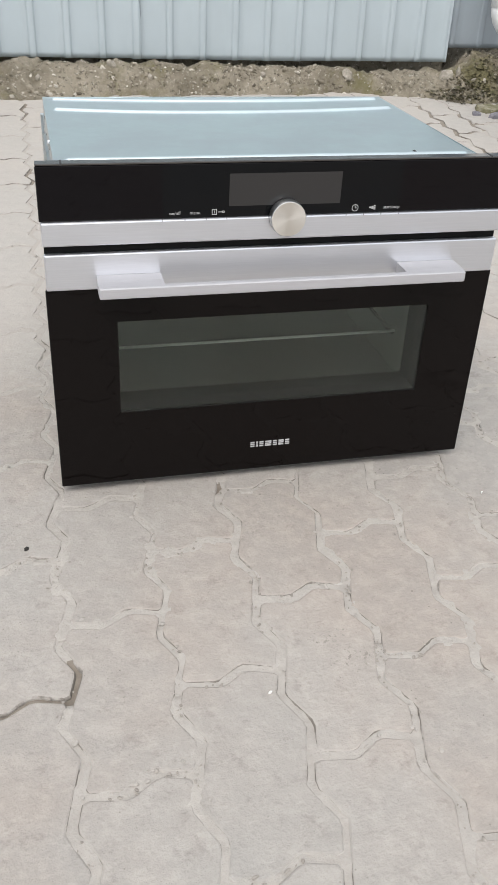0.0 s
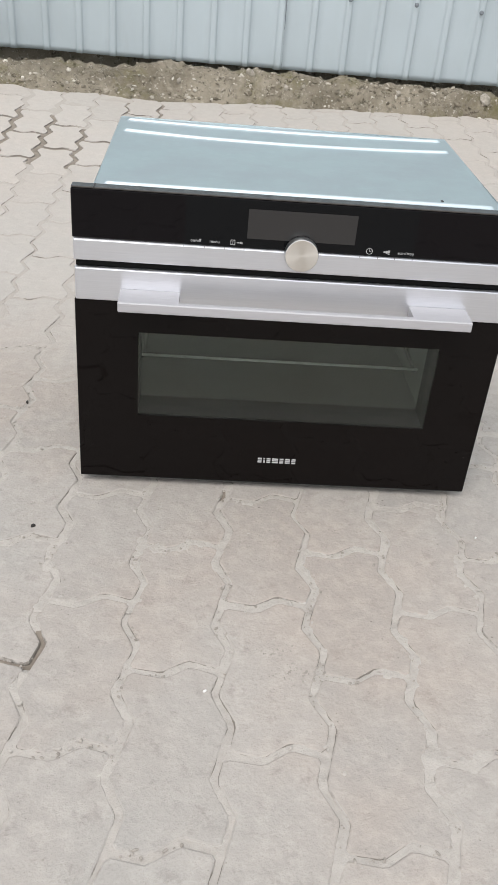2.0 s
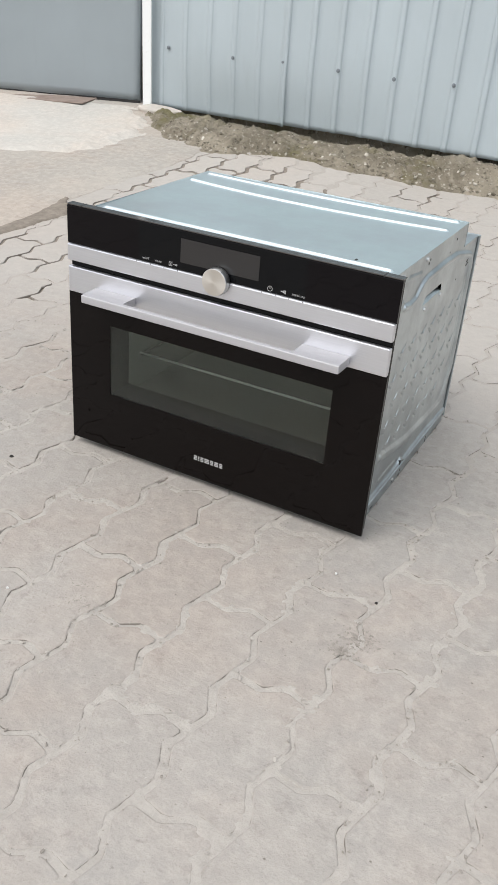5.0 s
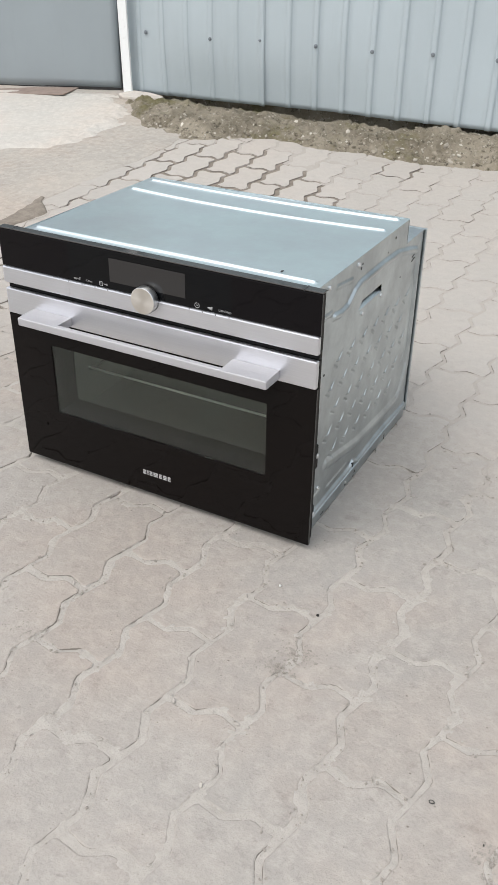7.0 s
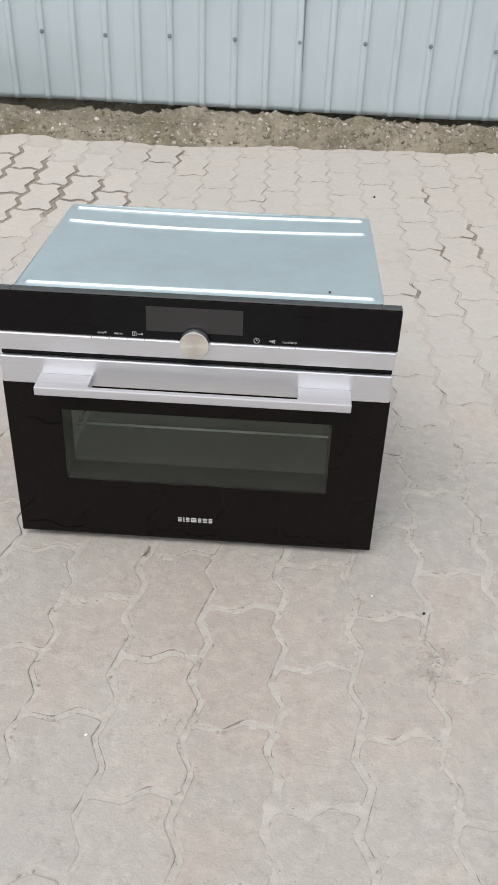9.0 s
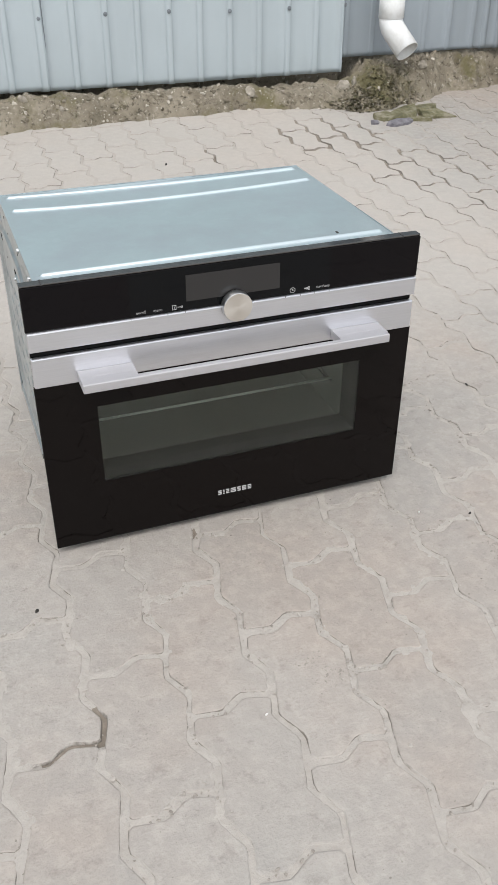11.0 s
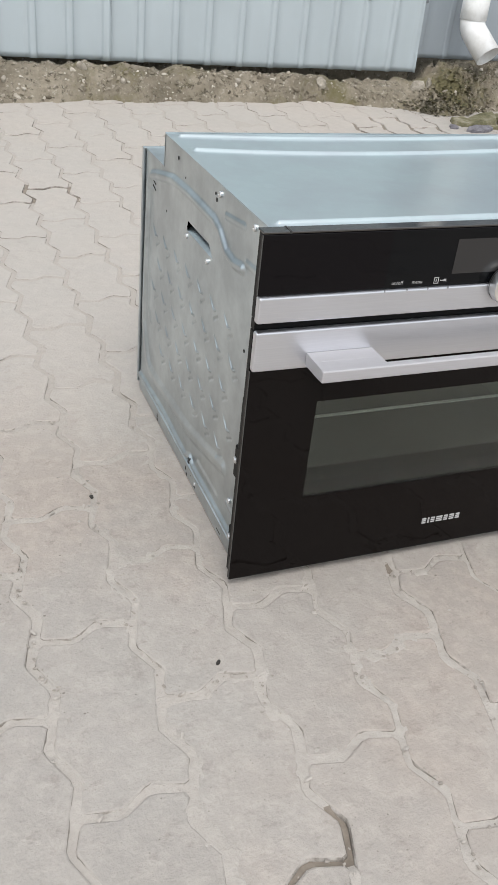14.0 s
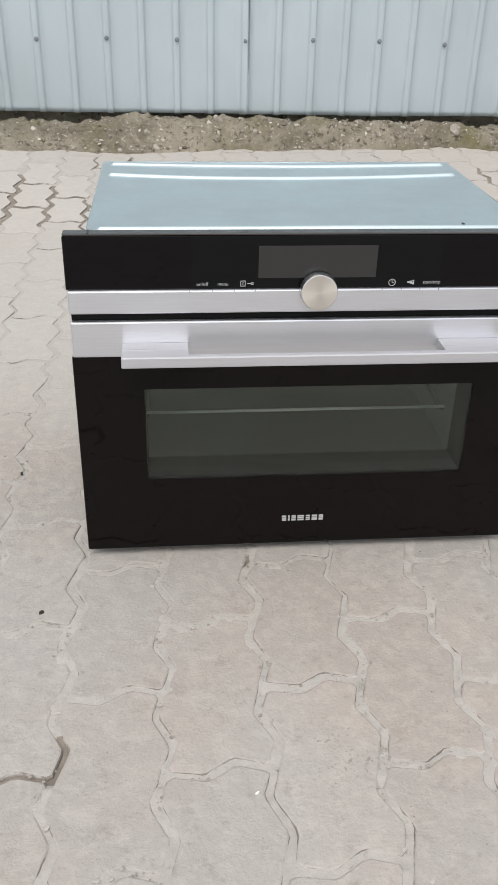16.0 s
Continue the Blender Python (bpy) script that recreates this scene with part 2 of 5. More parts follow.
def make_wood(name, stretch):
    m = material(name, (0.42, 0.30, 0.18), 0.8)
    o = node(m, "ShaderNodeObjectInfo")
    grain = fuzz(m, 14, 6, 0.7, stretch)
    c = ramp(m, grain, [(0.25, (0.36, 0.275, 0.185)), (0.52, (0.52, 0.425, 0.305)), (0.8, (0.64, 0.545, 0.415))])
    c = blend(m, 1.0, c, ramp(m, o.outputs["Random"], [(0, (0.56, 0.50, 0.42)), (1, (0.98, 0.95, 0.90))]), "MULTIPLY")
    c = blend(m, ramp(m, fuzz(m, 8, 5), [(0.56, (0, 0, 0)), (0.70, (0.6, 0.6, 0.6))]), c, (0.27, 0.20, 0.135))
    base(m, c)
    relief(m, [(fuzz(m, 40, 5, 0.7, stretch), 0.003)], 0.5)
    return m


WOOD = make_wood("pallet_wood", (0.3, 5, 5))
WOOD_UP = make_wood("pallet_wood_upright", (5, 5, 0.3))

ZINC = material("galvanised_steel", (0.74, 0.79, 0.81), 0.3, 1.0)
zc = node(ZINC, "ShaderNodeTexVoronoi", Scale=75.0)
join(ZINC, place(ZINC), zc.inputs["Vector"])
zf = ramp(ZINC, zc.outputs["Color"], [(0.0, (0.602, 0.668, 0.690)), (1.0, (0.630, 0.696, 0.718))])
zf = blend(ZINC, ramp(ZINC, fuzz(ZINC, 11, 5, 0.65), [(0.4, (0, 0, 0)), (0.7, (1, 1, 1))]), zf, (0.600, 0.662, 0.684))
base(ZINC, zf)
gloss(ZINC, ramp(ZINC, fuzz(ZINC, 16, 5), [(0.3, (0.29, 0.29, 0.29)), (0.7, (0.315, 0.315, 0.315))]))
relief(ZINC, [(fuzz(ZINC, 5, 2), 0.0015), (fuzz(ZINC, 260, 3), 0.0002)], 0.08)

# light put into colour: one zinc, brightened for the top, darkened for the rest
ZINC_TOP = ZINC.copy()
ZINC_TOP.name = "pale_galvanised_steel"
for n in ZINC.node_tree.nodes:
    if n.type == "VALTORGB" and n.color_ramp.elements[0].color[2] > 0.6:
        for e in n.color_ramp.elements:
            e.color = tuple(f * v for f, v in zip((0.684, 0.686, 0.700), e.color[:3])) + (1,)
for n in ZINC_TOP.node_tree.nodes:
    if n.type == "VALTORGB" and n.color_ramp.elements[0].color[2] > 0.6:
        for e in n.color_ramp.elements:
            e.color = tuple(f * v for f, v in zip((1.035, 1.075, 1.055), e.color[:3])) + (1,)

STEEL = material("brushed_steel", (0.62, 0.605, 0.61), 0.34, 1.0)
brush = fuzz(STEEL, 60, 4, 0.7, (0.35, 14, 14))
base(STEEL, ramp(STEEL, brush, [(0.3, (0.655, 0.665, 0.700)), (0.7, (0.705, 0.715, 0.750))]))
gloss(STEEL, ramp(STEEL, brush, [(0.3, (0.33, 0.33, 0.33)), (0.7, (0.36, 0.36, 0.36))]))
relief(STEEL, [(brush, 0.0002)], 0.02)
along = node(STEEL, "ShaderNodeTangent")
along.direction_type, along.axis = "RADIAL", "X"
STEEL.node_tree.nodes["Principled BSDF"].inputs["Anisotropic"].default_value = 0.6
join(STEEL, along.outputs[0], STEEL.node_tree.nodes["Principled BSDF"].inputs["Tangent"])
KNOB_STEEL = material("turned_steel", (0.76, 0.73, 0.68), 0.34, 1.0)
turned = node(KNOB_STEEL, "ShaderNodeTangent")
turned.direction_type, turned.axis = "RADIAL", "Y"
KNOB_STEEL.node_tree.nodes["Principled BSDF"].inputs["Anisotropic"].default_value = 0.75
join(KNOB_STEEL, turned.outputs[0], KNOB_STEEL.node_tree.nodes["Principled BSDF"].inputs["Tangent"])
SATIN = material("satin_aluminium", (0.57, 0.555, 0.57), 0.7, 1.0)
base(SATIN, ramp(SATIN, fuzz(SATIN, 60, 4, 0.7, (0.35, 14, 14)), [(0.3, (0.57, 0.563, 0.58)), (0.7, (0.605, 0.598, 0.615))]))
CHROME = material("bright_metal", (0.68, 0.69, 0.69), 0.3, 1.0)
BLACK_GLASS = material("black_glass", (0.0048, 0.0036, 0.0034), 0.04)
BLACK_GLASS.node_tree.nodes["Principled BSDF"].inputs["Specular IOR Level"].default_value = 0.145
relief(BLACK_GLASS, [(fuzz(BLACK_GLASS, 4, 2), 0.002)], 0.04)
# panel glass tinted to stand in for its differing reflection
PANEL_GLASS = material("panel_glass_tint", (0.0036, 0.0028, 0.0036), 0.04)
PANEL_GLASS.node_tree.nodes["Principled BSDF"].inputs["Specular IOR Level"].default_value = 0.17
TOUCH_GLASS = material("touch_field_glass", (0.0036, 0.0040, 0.0048), 0.05)
TOUCH_GLASS.node_tree.nodes["Principled BSDF"].inputs["Specular IOR Level"].default_value = 0.18
GLASS_EDGE = material("polished_glass_edge", (0.05, 0.052, 0.05), 0.15)
DISPLAY = material("display_glass", (0.024, 0.023, 0.023), 0.10)
BLACK_PLASTIC = material("black_plastic", (0.004, 0.004, 0.004), 0.42)
BLACK_PLASTIC.node_tree.nodes["Principled BSDF"].inputs["Specular IOR Level"].default_value = 0.12
relief(BLACK_PLASTIC, [(fuzz(BLACK_PLASTIC, 400, 2), 0.0004)], 0.3)
EDGE = material("panel_edge", (0.125, 0.122, 0.118), 0.10, 1.0)
WHITE_PRINT = material("white_print", (0.40, 0.40, 0.40), 0.5)
# flat dark that paints the shade of gaps and holes, and a scuff
DARK_PRINT = material("gap_shade_and_scuff", (0.03, 0.03, 0.03), 0.7)
TICK = material("fine_joint", (0.16, 0.16, 0.165), 0.6)
ENAMEL = material("grey_enamel", (0.19, 0.205, 0.185), 0.4)
base(ENAMEL, ramp(ENAMEL, fuzz(ENAMEL, 6, 4), [(0.35, (0.116, 0.142, 0.116)), (0.7, (0.146, 0.174, 0.144))]))
# floor enamel darkened in colour in place of the pane's dark reflection
FLOOR_ENAMEL = material("speckled_dim_floor_enamel", (0.060, 0.058, 0.060), 0.45)
base(FLOOR_ENAMEL, ramp(FLOOR_ENAMEL, fuzz(FLOOR_ENAMEL, 70, 5, 0.7), [(0.35, (0.048, 0.047, 0.049)), (0.7, (0.066, 0.064, 0.066))]))
INNER_FRAME = material("inner_door_frame", (0.008, 0.008, 0.009), 0.8)
INNER_FRAME.node_tree.nodes["Principled BSDF"].inputs["Specular IOR Level"].default_value = 0.1
DARK_ENAMEL = material("rack_dim_rod", (0.028, 0.028, 0.030), 0.45)
relief(DARK_ENAMEL, [(fuzz(DARK_ENAMEL, 90, 3), 0.0008)], 0.3)
PANE = material("tinted_pane", (0.77, 0.80, 0.77), 0.0)
PANE.node_tree.nodes["Principled BSDF"].inputs["Transmission Weight"].default_value = 1.0
PANE.node_tree.nodes["Principled BSDF"].inputs["IOR"].default_value = 1.45
PANE.node_tree.nodes["Principled BSDF"].inputs["Specular Tint"].default_value = (0.86, 0.94, 0.90, 1)
DEBRIS = material("dark_debris", (0.03, 0.028, 0.025), 0.9)
ROD = material("rack_lit_rod", (0.93, 0.93, 0.91), 0.42, 0.25)
DIRT = material("dry_dirt", (0.2, 0.18, 0.155), 0.95)
base(DIRT, ramp(DIRT, fuzz(DIRT, 120, 4), [(0.35, (0.23, 0.205, 0.18)), (0.65, (0.35, 0.32, 0.285))]))
CHIP = material("white_chip", (0.75, 0.74, 0.72), 0.8)


# ---- mesh helpers ----
def part(name, bm, mat, parent=None, label="", smooth=False):
    me = bpy.data.meshes.new(name)
    bm.normal_update()
    bm.to_mesh(me)
    bm.free()
    me.materials.append(mat)
    if smooth:
        for p in me.polygons:
            p.use_smooth = True
    ob = new(name, me)
    if parent:
        ob.parent = parent
    if label:
        ob["label"] = label
    return ob


def box(bm, x0, x1, y0, y1, z0, z1, bevel=0.0, segments=2, m=None):
    geo = bmesh.ops.create_cube(bm, size=1.0)
    s = Matrix.LocRotScale(((x0 + x1) / 2, (y0 + y1) / 2, (z0 + z1) / 2), None, (x1 - x0, y1 - y0, z1 - z0))
    bmesh.ops.transform(bm, matrix=s, verts=geo["verts"])
    verts = list(geo["verts"])
    if bevel:
        edges = list({e for v in verts for e in v.link_edges})
        out = bmesh.ops.bevel(bm, geom=edges, offset=bevel, segments=segments, profile=0.5, affect="EDGES")
        verts = list({v for f in out["faces"] for v in f.verts} | {v for v in verts if v.is_valid})
    if m:
        bmesh.ops.transform(bm, matrix=m, verts=verts)
    return verts


def boxed(name, x0, x1, y0, y1, z0, z1, mat, parent=None, bevel=0.0, label=""):
    bm = bmesh.new()
    box(bm, x0, x1, y0, y1, z0, z1, bevel)
    return part(name, bm, mat, parent, label, smooth=False)


def lathe(bm, outline, m, steps=32, cap=True):
    """Turn an outline of (radius, height) round z and set it by m."""
    rings = []
    for r, h in outline:
        rings.append([bm.verts.new(m @ Vector((r * math.cos(a), r * math.sin(a), h))) for a in (2 * math.pi * i / steps for i in range(steps))])
    for a, b in zip(rings, rings[1:]):
        for i in range(steps):
            bm.faces.new((a[i], a[(i + 1) % steps], b[(i + 1) % steps], b[i]))
    if cap:
        bm.faces.new(rings[-1])
        bm.faces.new(rings[0][::-1])


def tube(bm, points, radius, steps=16, cap=True):
    """A tube along points."""
    rings = []
    for i, p in enumerate(points):
        a, b = Vector(points[max(i - 1, 0)]), Vector(points[min(i + 1, len(points) - 1)])
        q = (b - a).to_track_quat("Z", "Y").to_matrix()
        rings.append([bm.verts.new(Vector(p) + q @ Vector((radius * math.cos(t), radius * math.sin(t), 0))) for t in (2 * math.pi * k / steps for k in range(steps))])
    for a, b in zip(rings, rings[1:]):
        for i in range(steps):
            bm.faces.new((a[i], a[(i + 1) % steps], b[(i + 1) % steps], b[i]))
    if cap:
        bm.faces.new(rings[0][::-1])
        bm.faces.new(rings[-1])


def sheet(bm, nu, nv, at):
    """A grid of points at(u, v), u and v from 0 to 1."""
    rows = [[bm.verts.new(at(i / nu, j / nv)) for i in range(nu + 1)] for j in range(nv + 1)]
    for a, b in zip(rows, rows[1:]):
        for i in range(nu):
            bm.faces.new((a[i], a[i + 1], b[i + 1], b[i]))
    return rows


def between(table, x):
    """Smooth value of a table of (x, value)."""
    if x <= table[0][0]:
        return table[0][1]
    for (a, va), (b, vb) in zip(table, table[1:]):
        if x <= b:
            f = (x - a) / (b - a)
            f = f * f * (3 - 2 * f)
            return va + (vb - va) * f
    return table[-1][1]


def smoothstep(a, b, x):
    f = min(1.0, max(0.0, (x - a) / (b - a)))
    return f * f * (3 - 2 * f)


def hum(x, y, z=0.0):
    return noise.noise(Vector((x, y, z)))


def ground_at(x, y):
    """Height of the yard, which rises gently towards the fence."""
    s = max(0.0, min(y, 2.7) - 0.5)
    return 0.02 * s * s + 0.05 * min(0.8, max(0.0, -0.3 - x)) * s


def lying(x, y, lift=0.0, turn=0.0):
    """Pose of a thing that lies on the yard's slope."""
    d = 0.03
    n = Vector((ground_at(x - d, y) - ground_at(x + d, y), ground_at(x, y - d) - ground_at(x, y + d), 2 * d)).normalized()
    q = Vector((0, 0, 1)).rotation_difference(n)
    return Matrix.LocRotScale((x, y, ground_at(x, y) + lift), q @ Euler((0, 0, turn)).to_quaternion(), None)


# ---- ground ----
SOIL_FRONT = [(-1.75, 2.36), (-1.60, 2.20), (-1.45, 2.10), (-1.25, 2.06), (-0.82, 2.24), (-0.45, 2.31), (0.08, 2.39), (0.94, 2.42), (1.24, 2.36), (1.42, 2.28), (1.67, 2.35), (1.94, 2.46), (2.5, 2.54), (3.4, 2.57)]
OPEN_JOINTS = [(-0.95, 1.75, 0.36), (-1.10, 1.30, 0.14), (-0.62, 1.72, 0.20), (-0.60, 2.36, 0.09), (-0.47, 1.6, 0.12), (-0.55, 1.78, 0.12), (-0.27, 1.52, 0.09), (1.13, 2.05, 0.22), (1.28, 1.6, 0.24), (0.5, 1.15, 0.05), (-1.12, 0.80, 0.16), (-0.90, 0.58, 0.07), (-0.305, -0.345, 0.03), (-0.345, -0.362, 0.024), (-0.380, -0.368, 0.012), (1.35, 1.28, 0.07),
               (-0.35, 2.2, 0.1), (0.72, 1.62, 0.06), (0.62, 1.95, 0.07), (-0.09, -0.02, 0.013), (1.7, 1.7, 0.1), (0.66, 1.45, 0.08)]


PITCH = 0.1145
TOOTH = 0.0105
LEFT_EDGE = [(0, 0), (TOOTH, 0.0385), (-TOOTH, 0.080), (TOOTH, 0.153), (-TOOTH, 0.1945), (0, 0.229)]
LOW_EDGE = [(0, 0), (0.043, -0.008), (0.074, 0.012), (PITCH, 0)]


def joint_distance(x, y):
    """How far each point lies from the nearest joint of the paving."""
    best = np.full(x.shape, 9.0)
    k0 = np.floor((x + 0.0795) / PITCH)
    for dk in (-1, 0, 1):
        k = k0 + dk
        u = x + 0.0795 - PITCH * k
        v = np.mod(y + 0.031 - np.where(np.mod(k, 2) > 0.5, PITCH, 0.0), 0.229)
        for line in (LEFT_EDGE, LOW_EDGE):
            for (ax, ay), (bx, by) in zip(line, line[1:]):
                for shift in (0.0, 0.229):
                    du, dv, ex, ey = u - ax, v - ay - shift, bx - ax, by - ay
                    f = np.clip((du * ex + dv * ey) / (ex * ex + ey * ey), 0, 1)
                    best = np.minimum(best, np.hypot(du - f * ex, dv - f * ey))
    return best


def steps(a, b, near0, near1, wide, fine):
    """Places from a to b, close together between near0 and near1."""
    out = [np.arange(a, near0, wide), np.arange(near0, near1, fine), np.arange(near1, b + wide, wide)]
    return np.concatenate(out)


# sand bed: it fills the joints, spills raggedly over the pavers' edges, and has gone here and there
gx, gy = steps(-3.6, 4.6, -0.95, 1.15, 0.021, 0.005), steps(-2.2, 2.75, -0.78, 0.75, 0.019, 0.005)
X, Y = np.meshgrid(gx, gy)
dist = joint_distance(X, Y)
gone = np.zeros(X.shape)
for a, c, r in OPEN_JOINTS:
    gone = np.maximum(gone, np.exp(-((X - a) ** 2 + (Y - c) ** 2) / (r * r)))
sand_v, bare = [], []
for x, y, d, g in zip(X.ravel().tolist(), Y.ravel().tolist(), dist.ravel().tolist(), gone.ravel().tolist()):
    close = -0.8 < y < 0.77 and -0.97 < x < 1.17
    far = smoothstep(0.6, 1.5, y)
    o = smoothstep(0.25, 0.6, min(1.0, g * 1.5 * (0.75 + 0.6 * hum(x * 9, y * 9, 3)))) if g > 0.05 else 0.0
    if far > 0 and x > 0.75:
        o = max(o, 0.22 * far * smoothstep(0.75, 1.0, x) * smoothstep(-0.1, 0.3, hum(x * 2.3, y * 2.3, 12)))
    if not close:
        h = -max(0.0009, 0.0017 + 0.0014 * hum(x * 7, y * 7) + 0.0012 * hum(x * 28, y * 28))
    elif d > 0.024:
        h = -0.004
    else:
        spill = 0.0008 * hum(x * 11, y * 11, 2) + 0.0011 * hum(x * 38, y * 38, 5) + 0.0011 * hum(x * 95, y * 95, 8)
        h = -0.0013 + 1.9 * spill - 0.0030 * smoothstep(0.007, 0.020, d)
    sand_v.append((x, y, ground_at(x, y) + h * (1 - o) - (0.0045 if y > 0.8 else 0.0065) * o))
    if x > -1.86 and y > between(SOIL_FRONT, x) + 0.09:
        sand_v[-1] = (x, y, ground_at(x, y) - 0.10)
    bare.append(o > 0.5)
nx = len(gx)
sand_f = [(r * nx + c, r * nx + c + 1, (r + 1) * nx + c + 1, (r + 1) * nx + c) for r in range(len(gy) - 1) for c in range(nx - 1)]
me = bpy.data.meshes.new("pavement")
me.from_pydata(sand_v, [], sand_f)
me.materials.append(SAND)
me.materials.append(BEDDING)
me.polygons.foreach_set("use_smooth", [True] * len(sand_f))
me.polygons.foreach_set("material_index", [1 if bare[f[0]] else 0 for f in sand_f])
tagged(new("pavement", me), "light grey interlocking concrete paving with sandy joints", "pavement", kind="structure")
PAVEMENT = bpy.data.objects["pavement"]

bm = bmesh.new()


def far_ground(u, v):
    x, y = (u - 0.5) * 2, (v - 0.5) * 2
    x, y = 60 * x * abs(x) ** 2, 60 * y * abs(y) ** 2
    inside = -3.3 < x < 4.3 and -2.0 < y < 2.7
    return (x, y, ground_at(x, y) - (0.25 if inside else 0.012))


sheet(bm, 60, 60, far_ground)
tagged(part("ground", bm, APRON, smooth=True), "beige compacted ground and concrete of the yard", "ground", kind="structure")

# apron of smooth concrete in front of the gate
APRON_EDGE = [(0.2, -1.36), (1.05, -1.29), (1.3, -1.31), (1.66, -1.27), (1.93, -1.235), (2.1, -1.26), (2.3, -1.36)]
bm = bmesh.new()


def apron(u, v):
    y = -0.6 + 3.1 * v
    edge = between(APRON_EDGE, y) + 0.025 * hum(y * 5, 1) + 0.012 * hum(y * 22, 2)
    x = edge - 2.6 * (1 - u) ** 1.6
    lip = 0.006 * smoothstep(0, 0.06, edge - x) - 0.016 * (1 - smoothstep(0, 0.012, edge - x))
    if x > -1.86 and y > between(SOIL_FRONT, x) + 0.09:
        lip = -0.10
    return (x, y, ground_at(x, y) + lip + 0.004 * hum(x * 2.2, y * 2.2, 7) + 0.0015 * hum(x * 14, y * 14))


sheet(bm, 90, 110, apron)
tagged(part("driveway", bm, APRON, smooth=True), "smooth beige concrete apron with a worn edge before the gate", "driveway", kind="structure")

# brown seam of bedding sand between the apron and the paving
SEAM_LEFT = [(0.85, -1.33), (1.05, -1.327), (1.21, -1.343), (1.345, -1.355), (1.47, -1.30), (1.63, -1.29), (1.77, -1.262), (1.95, -1.262)]
SEAM_RIGHT = [(0.85, -1.27), (1.04, -1.247), (1.15, -1.218), (1.29, -1.233), (1.40, -1.251), (1.56, -1.258), (1.70, -1.240), (1.95, -1.254)]
bm = bmesh.new()


def seam(u, v):
    y = 0.86 + 0.42 * v
    x0 = between(SEAM_LEFT, y) + 0.010 * hum(y * 9, 3) + 0.006 * hum(y * 31, 5)
    x1 = between(SEAM_RIGHT, y) + 0.010 * hum(y * 11, 7) + 0.006 * hum(y * 37, 9)
    x = x0 + (x1 - x0) * u * (1 - 0.8 * smoothstep(0.7, 1.0, v))
    return (x, y, ground_at(x, y) + 0.0065 - 0.012 * abs(2 * u - 1) ** 6 + 0.0015 * hum(x * 40, y * 40))


sheet(bm, 24, 140, seam)
tagged(part("sand_seam", bm, BEDDING, smooth=True), "brown sandy seam between the apron and the paving", "sand", kind="structure")

# the whiter, broken pad under the gate
PAD_SIDE = [(1.43, -3.5), (1.50, -2.6), (1.55, -2.15), (1.60, -1.95), (1.65, -1.80), (1.75, -1.64), (1.90, -1.57), (2.07, -1.555), (2.20, -1.585), (2.45, -1.80), (2.6, -1.85)]
bm = bmesh.new()


def pad(u, v):
    y = 1.43 + 1.17 * v
    edge = between(PAD_SIDE, y) + 0.035 * hum(y * 8, 4) + 0.02 * hum(y * 25, 6)
    x = edge - (edge + 3.6) * (1 - u) ** 1.8
    d = min(edge - x, (y - 1.43) * 2)
    dip = 0.014 * smoothstep(-0.11, -0.03, y - (2.575 + (x + 1.925) * 0.2345))
    rise = -dip + 0.016 * smoothstep(0, 0.09, d) * (1 - 0.5 * smoothstep(2.25, 2.5, y)) - 0.012 * (1 - smoothstep(0, 0.015, d))
    return (x, y, ground_at(x, y) + rise + 0.005 * hum(x * 5, y * 5) + (0.0015 + 0.008 * (1 - smoothstep(0.05, 0.24, d))) * (hum(x * 15, y * 15) + 0.5 * hum(x * 38, y * 38)))


sheet(bm, 200, 110, pad)
tagged(part("concrete_pad", bm, PAD, smooth=True), "whitish cement patch with a crumbling edge under the gate", "concrete", kind="structure")

# soil bank along the fence
def bank_height(x, y):
    front = between(SOIL_FRONT, x) + 0.028 * hum(x * 6, 0.3) + 0.02 * hum(x * 21, 0.9)
    d = y - front
    right = smoothstep(1.40, 1.55, x)
    left = 1 - smoothstep(-1.84, -1.74, x)
    crest = 0.040 + 0.02 * hum(x * 3.1, 5) + 0.018 * hum(x * 8, 8)
    h = crest * smoothstep(-0.01, 0.10, d) * (1 - left)
    h += right * 0.09 * smoothstep(0.03, 0.20, d)
    z = ground_at(x, y) + h
    cap = 0.168 - 0.020 * smoothstep(-1.6, -1.4, x) * (1 - smoothstep(-0.6, -0.3, x)) - 0.022 * (1 - smoothstep(-1.66, -1.58, x)) - 0.022 * smoothstep(0.2, 1.1, x) - 0.001 + 0.016 * hum(x * 5, 3) + 0.010 * hum(x * 14, 4) + 0.045 * right
    z += (cap - z) * smoothstep(2.36, 2.50, y) * smoothstep(-0.004, 0.055 + 0.055 * right, d)
    z -= 0.14 * smoothstep(2.54, 2.64, y) * (1 - right) + 0.03 * left
    lump = smoothstep(0.0, 0.05, d) * (1 - 0.6 * left) * (1 + 0.6 * right)
    ridge = 1 - abs(hum(x * 17, y * 17, 1)) * 2.2
    z += lump * (0.022 * ridge * (0.5 + right * 0.5) + 0.012 * hum(x * 13, y * 13, 6) + 0.011 * hum(x * 31, y * 31, 2) + 0.007 * hum(x * 75, y * 75, 3) - 0.006)
    return z - 0.012 * (1 - smoothstep(0, 0.02, d))


bm = bmesh.new()


def bank(u, v):
    x = -1.80 + 5.4 * u
    front = between(SOIL_FRONT, x) + 0.028 * hum(x * 6, 0.3) + 0.02 * hum(x * 21, 0.9)
    y = front + (3.1 - front) * (v ** 1.35)
    return (x, y, bank_height(x, y))


sheet(bm, 800, 90, bank)
tagged(part("soil_bank", bm, SOIL, smooth=True), "strip of brown stony soil with moss under the fence", "soil", kind="structure")


